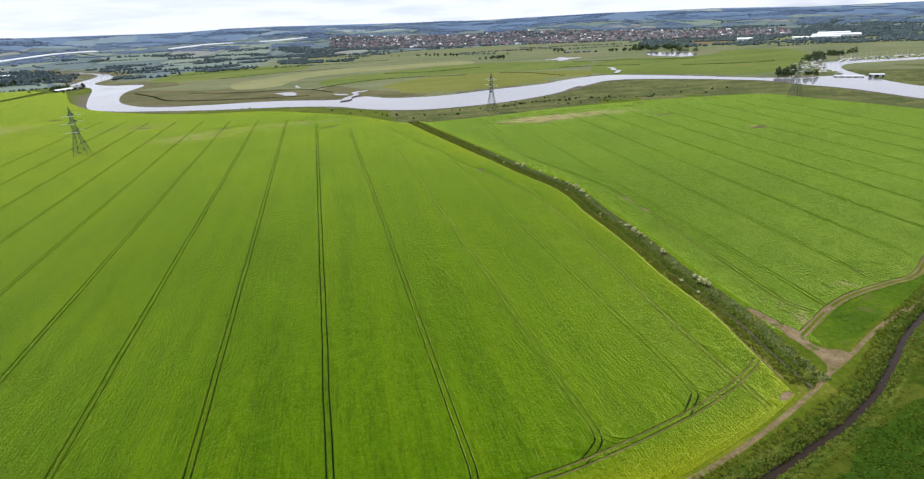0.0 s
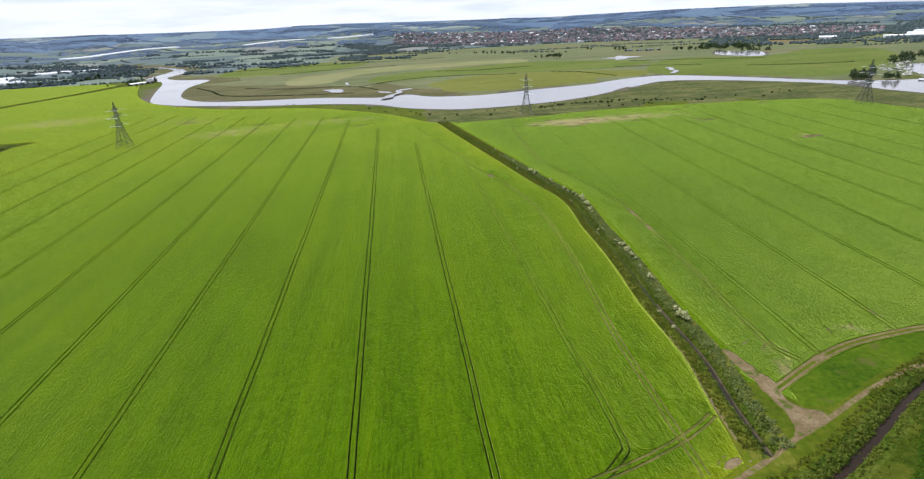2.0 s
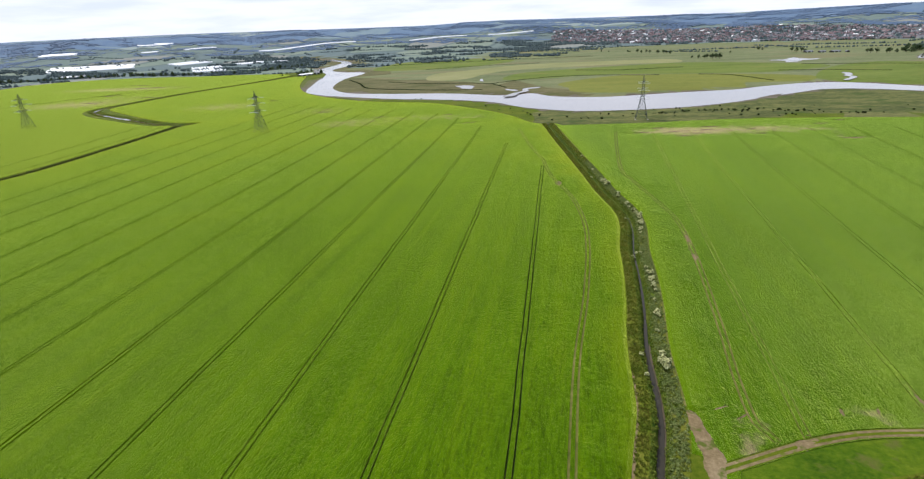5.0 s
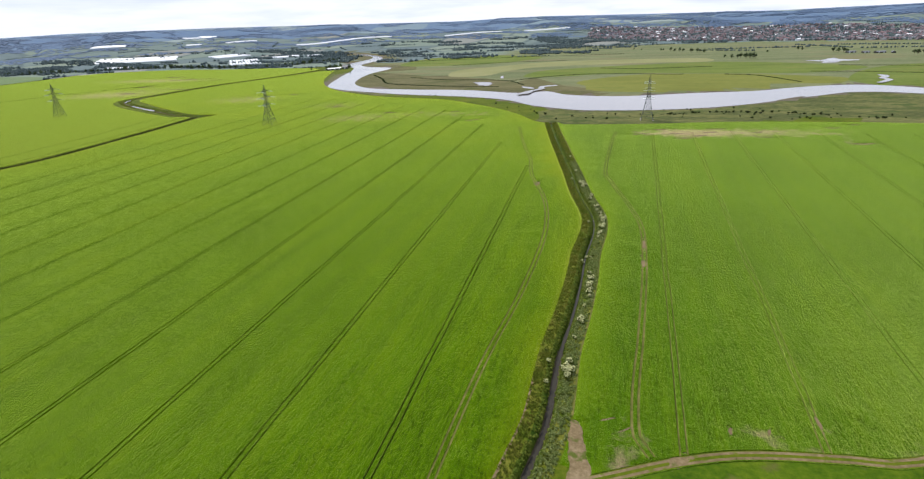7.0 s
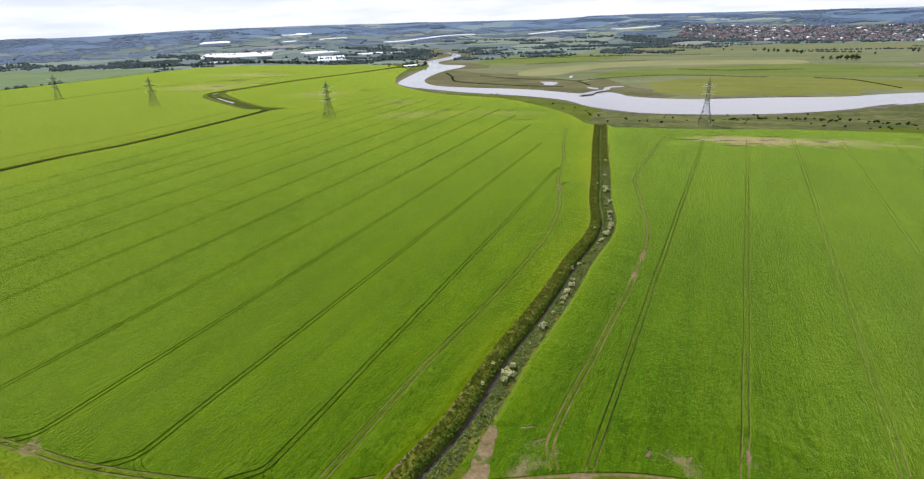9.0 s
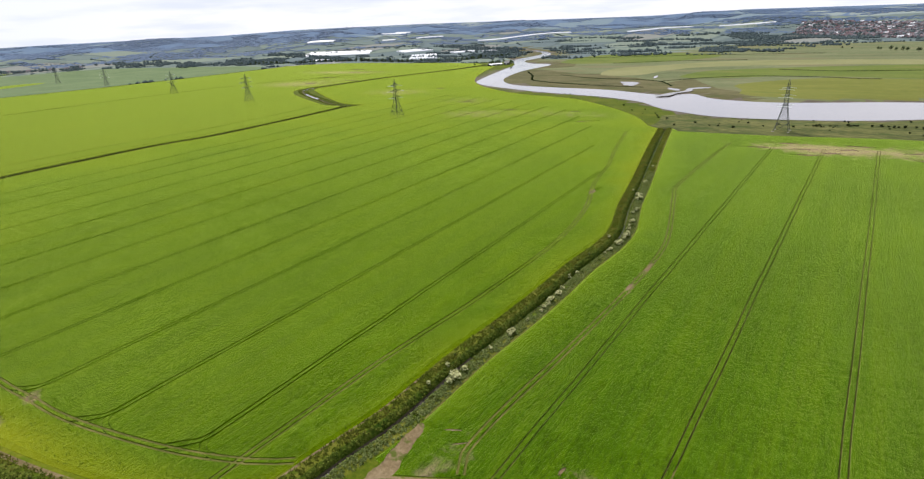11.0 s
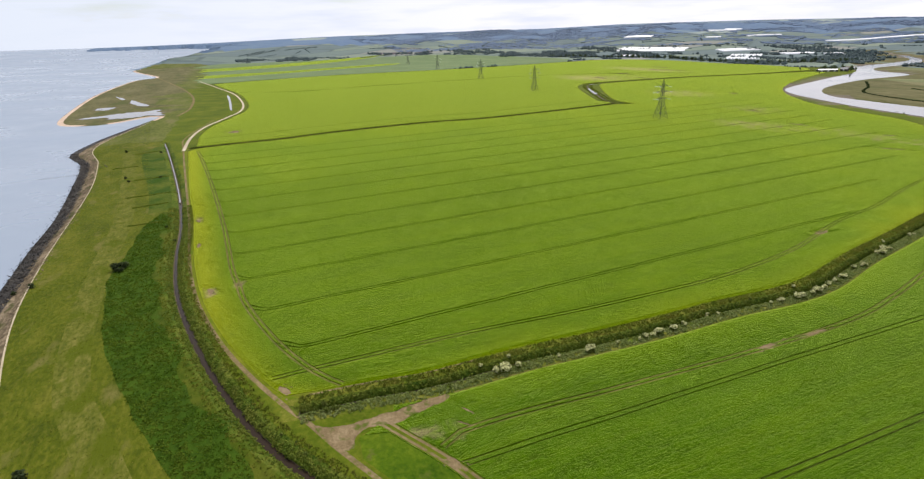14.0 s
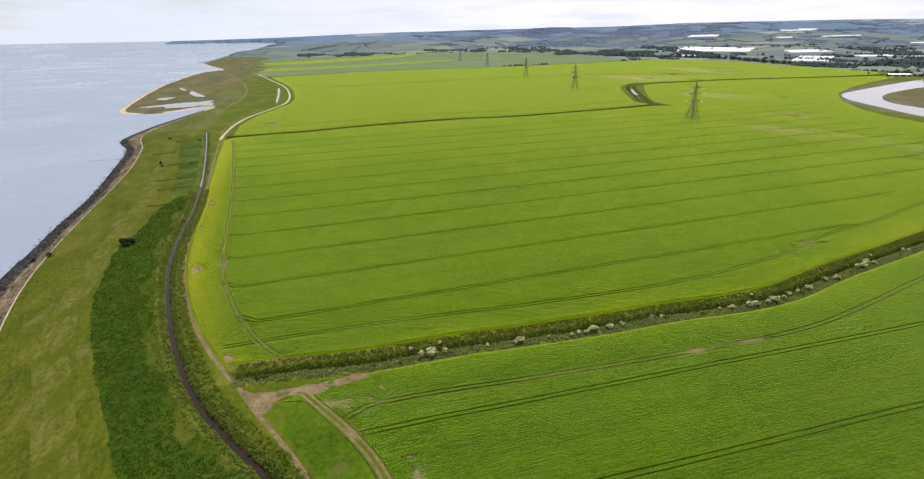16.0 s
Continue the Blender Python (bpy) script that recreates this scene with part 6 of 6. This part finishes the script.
# factory and warehouses by the creek head
for at, L, W, e, g, lab in (((1575, 1545), 130, 50, 10, 13, "long white factory hall with a shallow roof"), ((1510, 1520), 80, 30, 8, 10, "white warehouse with a shallow roof beside the factory"), ((1620, 1600), 90, 40, 13, 15, "tall white factory block"),
                            ((1470, 1575), 45, 22, 6, 8, "white store shed near the factory"), ((1330, 1660), 45, 22, 7, 10, "white shed on the bare brown site")):
    shed("warehouse", lab, "warehouse", at, -38, L, W, e, g, SHEET_WHITE, SHEET_WHITE, 3, "factory buildings")
for at, L, W, t in (((690, 1640), 22, 9, 20), ((716, 1622), 16, 8, 15), ((742, 1612), 26, 9, 25), ((765, 1600), 14, 7, 80)):
    shed("farm_shed", "dark timber farm shed with a grey slate roof near the lagoon", "shed", at, t, L, W, 3, 4.6, TIMBER, SLATE, 2, "farm sheds on the marsh")
shed("barn", "long low barn with a white sheet roof beside the creek bend", "barn", (-630, 1440), 62, 44, 11, 3.6, 5.6, TIMBER, SHEET_WHITE, 3)
shed("barn", "black timber barn among trees beside the creek bend", "barn", (-615, 1480), 10, 16, 9, 4, 8, TIMBER, SLATE, 1)
shed("boathouse", "long boathouse with a grey sheet roof on the quay", "boathouse", (770, 716), -42, 38, 12, 3.8, 5.4, TIMBER, SHEET_GREY, 4)
shed("boathouse", "grey boathouse with a dark open side on the quay", "boathouse", (795, 692), -42, 18, 9, 3.5, 5, TIMBER, SHEET_GREY, 2)
for at, t in (((-2660, 880), 30), ((-2620, 940), 60), ((-2585, 1010), 20), ((-2560, 1060), 80), ((-2545, 1110), 10)):
    shed("farmhouse", "pale farmhouse with a brown roof in the far hamlet", "house", at, t, 18, 10, 5, 9, RENDER, TILE_BROWN, 1, "far hamlet")


def polytunnels(cx, cy, L, W, turn, bay=11.0):
    """A block of parallel polythene tunnels laid over the ground; L along the tunnels."""
    root = thing("polytunnel_block", "bright white polythene tunnels in parallel rows", "polytunnel", "polytunnel blocks", (cx, cy, 0))
    n = max(2, int(W / bay))
    ca, sa = math.cos(radians(turn)), math.sin(radians(turn))
    for k in range(n):
        o = -W / 2 + W * (k + 0.5) / n
        seg = max(2, int(L / 40))
        prof = [(-1, -0.3), (-0.94, 1.7), (-0.55, 3.4), (0, 4.0), (0.55, 3.4), (0.94, 1.7), (1, -0.3)]
        xs = np.linspace(-L / 2, L / 2, seg + 1) + pick.uniform(-6, 6)
        loc = np.array([(x, o + a * W / n * 0.48) for x in xs for a, _ in prof])
        wx, wy = loc[:, 0] * ca - loc[:, 1] * sa, loc[:, 0] * sa + loc[:, 1] * ca
        z = rise(np.stack([wx + cx, wy + cy], 1)) + np.array([h for _ in xs for _, h in prof])
        m = len(prof)
        f = [(i * m + j, (i + 1) * m + j, (i + 1) * m + j + 1, i * m + j + 1) for i in range(seg) for j in range(m - 1)]
        f += [tuple(range(m)), tuple(reversed(range(seg * m, seg * m + m)))]
        part("tunnel", mesh_of("tunnel", np.column_stack([wx, wy, z]), f, [POLY]), root)
    return root


for args in ((-1860, 1985, 300, 170, 40), (-1545, 2180, 150, 100, 62), (-1240, 2150, 110, 60, 60), (-1240, 1870, 330, 110, 128), (-2440, 2385, 150, 80, 40), (-1958, 2830, 180, 34, 65), (-2140, 2658, 70, 34, 40), (-2336, 3016, 110, 26, 10),
             (-1440, 2880, 330, 45, 44), (-1260, 3060, 250, 30, 44), (-2360, 2950, 160, 26, 30), (-700, 3290, 360, 34, 40), (-300, 3480, 270, 26, 5), (-1128, 2190, 60, 40, 60), (-1640, 1700, 120, 30, 20)):
    polytunnels(*args)

# ---- boats in the creek ----
HULL_WHITE = plain("white_hull", (0.78, 0.78, 0.76), 0.35)
HULL_BLUE = plain("blue_hull", (0.05, 0.09, 0.2), 0.35)
DECK = plain("boat_deck", (0.45, 0.36, 0.24), 0.7)
MAST = plain("alloy_mast", (0.6, 0.6, 0.6), 0.4, 0.6)


def boat(hull, label):
    root = thing("boat", label, "boat", "moored boats")
    ring_n, v, f = 9, [], []
    for i, (x, w, d) in enumerate(((-4.2, 1.0, 0.9), (-2, 1.45, 1.0), (1, 1.5, 1.0), (3.2, 0.9, 1.15), (4.9, 0.05, 1.35))):
        for j in range(ring_n):
            a = math.pi * j / (ring_n - 1)
            v.append((x, -w * math.cos(a), d - (d + 0.4) * math.sin(a) ** 0.7))
    for i in range(4):
        f += [(i * ring_n + j, i * ring_n + j + 1, (i + 1) * ring_n + j + 1, (i + 1) * ring_n + j) for j in range(ring_n - 1)]
    f.append(tuple(range(ring_n)))
    part("hull", mesh_of("hull", v, f, [hull]), root)
    d = Solid()
    d.add([(-4.1, -0.95, 0.85), (-2, -1.4, 0.95), (1, -1.45, 0.95), (3.2, -0.85, 1.1), (4.8, 0, 1.3), (3.2, 0.85, 1.1), (1, 1.45, 0.95), (-2, 1.4, 0.95), (-4.1, 0.95, 0.85)], [tuple(range(9))])
    part("deck", d.mesh("deck", DECK), root)
    c = Solid()
    c.add([(-1.6, -0.9, 0.9), (1.6, -0.7, 0.95), (1.6, 0.7, 0.95), (-1.6, 0.9, 0.9), (-1.5, -0.75, 1.75), (1.0, -0.55, 1.6), (1.0, 0.55, 1.6), (-1.5, 0.75, 1.75)],
          [(4, 5, 6, 7), (0, 1, 5, 4), (1, 2, 6, 5), (2, 3, 7, 6), (3, 0, 4, 7)])
    part("cabin", c.mesh("cabin", HULL_WHITE), root)
    m = Solid()
    m.beam((1.2, 0, 1.0), (1.2, 0, 10.5), 0.16)
    m.beam((1.2, 0, 2.2), (-2.8, 0, 2.2), 0.12)
    part("mast", m.mesh("mast", MAST), root)
    return root


boats = [boat(HULL_WHITE, "white sailing boat with a bare mast moored in the creek"), boat(HULL_BLUE, "dark blue hulled sailing boat moored in the creek")]
quay = smooth([(800, 748), (850, 850), (930, 918), (1000, 912), (1085, 898), (1200, 880), (1380, 850)], 5)
used = 0
for k in range(110):
    i = pick.randrange(len(quay))
    x, y = offset(quay, pick.uniform(-6, 34))[i]
    m = pose(x, y, -0.95 if inside(np.array([(x, y)]), river)[0] else height(x, y) + 0.5, 0, 0, pick.uniform(0, 360))
    ob = boats[k % 2] if k < 2 else copy_thing(boats[0 if pick.random() < 0.75 else 1], m)
    ob.matrix_basis = m

# ---- pools and pans on the marsh ----
POOL = water_mat("pool_water", (0.14, 0.13, 0.12), 0.08, 0.1, 0.5)


def ragged(line, amount):
    """The closed line with an uneven edge."""
    c = line.mean(0)
    d = line - c
    d /= np.linalg.norm(d, axis=1)[:, None] + 1e-9
    k = np.array([noise.fractal(Vector((x / 14, y / 14, 1.7)), 0.7, 2.0, 4) for x, y in line])
    return line + d * (amount * k)[:, None]


def pool(points, z=0.25, label="small pale pool on the marsh", rim=3.0, rag=7.0):
    edge = ragged(smooth(points, 3, True), rag)
    flat_water("pool_water", edge, z, POOL, label)
    c = edge.mean(0)
    d = edge - c
    d /= np.linalg.norm(d, axis=1)[:, None] + 1e-9
    if rim:
        flat_water("mud", ragged(edge + d * rim, rag * 0.6), z - 0.05, M["mud"], "brown mud margin round a marsh pool")


pool([(826, 1409), (850, 1450), (880, 1475), (872, 1410), (923, 1393), (900, 1300), (867, 1248), (824, 1240), (803, 1289), (799, 1347)], label="broad pale lagoon beside dark trees")
pool([(535, 1425), (565, 1432), (603, 1478), (612, 1440), (641, 1416), (598, 1396), (572, 1362), (548, 1355), (556, 1392)], label="pale shallow pond on the grazing marsh")
pool([(556, 1104), (566, 1098), (560, 1070), (548, 1050), (549, 1030), (536, 1008), (520, 988), (514, 992), (530, 1014), (541, 1034), (540, 1054), (551, 1076)], label="winding pale pool beside the creek", rag=2, rim=2)
pool([(-126, 1062), (-100, 1060), (-86, 1040), (-84, 1006), (-100, 1012), (-112, 1036)], label="pale tidal pool in the saltmarsh", rag=5)
pool([(-8, 884), (0, 920), (14, 950), (12, 980), (24, 998), (42, 1002), (36, 988), (22, 976), (24, 950), (12, 922), (8, 890)], label="pale tidal inlet joining the creek", rag=2, rim=2)
pool([(-20, 985), (-4, 975), (8, 950), (-8, 960)], label="pale tidal pool in the saltmarsh", rag=4)
pool([(-94, 1182), (-88, 1160), (-83, 1134), (-88, 1136), (-95, 1160)], label="thin pale pool in the saltmarsh", rag=2, rim=2)
pool([(-700, 2), (-751, -8), (-787, -11), (-768, -36), (-772, -60), (-752, -88), (-734, -110), (-718, -104), (-722, -80), (-700, -70), (-694, -42), (-712, -22)], label="pale brackish lagoon behind the shingle spit", rag=9)
pool([(-873, -117), (-877, -89), (-841, -94), (-838, -108)], label="shallow pan on the spit", rag=6)
pool([(-1001, -78), (-940, -57), (-871, -35), (-868, -48), (-905, -62), (-960, -76)], label="narrow pool on the spit", rag=6)
pool([(-1110, -122), (-1060, -102), (-1023, -93), (-1040, -104)], label="thin pan on the spit", rag=4)
pool([(-973, 98), (-968, 102), (-850, 104), (-702, 103), (-704, 100), (-850, 100)], 0.22, "straight pale water channel beside the white track", rag=2, rim=1.5)
pool([(-706, 815), (-716, 830), (-719, 860), (-723, 880), (-728, 850), (-722, 825), (-710, 810)], -0.8, "pale puddle in the old winding creek", 0, 2)
pool([(-560, 711), (-600, 733), (-640, 757), (-642, 766), (-600, 743), (-556, 720)], -0.8, "pale puddle in the old winding creek", 0, 2)

flat_water("mud", ragged(smooth([(300, 770), (318, 784), (336, 806), (352, 826), (372, 845), (384, 852), (372, 834), (350, 812), (332, 790)], 4, True), 4), -1.06, M["mud"], "brown mud bank at the edge of the tidal creek")

# groyne posts and a field gate on the shore
WEATHERED = plain("weathered_timber", (0.10, 0.085, 0.07), 0.9)
groyne = thing("groyne", "row of dark weathered timber groyne posts standing in the sea", "groyne", "", (-288, -47, -1.1))
for k in range(14):
    s = Solid()
    s.beam((0.2 * math.sin(k), -14 + 2 * k, -1.5), (0.2 * math.sin(k), -14 + 2 * k, 0.7 + 0.2 * math.sin(3 * k)), 0.3)
    part("post", s.mesh("post", WEATHERED), groyne)
gate = thing("fence", "short weathered timber fence on the sea bank", "fence", "", (-312, -14, height(-312, -14)), 20)
for k in range(6):
    s = Solid()
    s.beam((2 * k - 5, 0, -0.4), (2 * k - 5, 0, 1.2), 0.18)
    part("post", s.mesh("post", WEATHERED), gate)
for z in (0.5, 1.0):
    s = Solid()
    s.beam((-5, 0, z), (5, 0, z), 0.12)
    part("rail", s.mesh("rail", WEATHERED), gate)
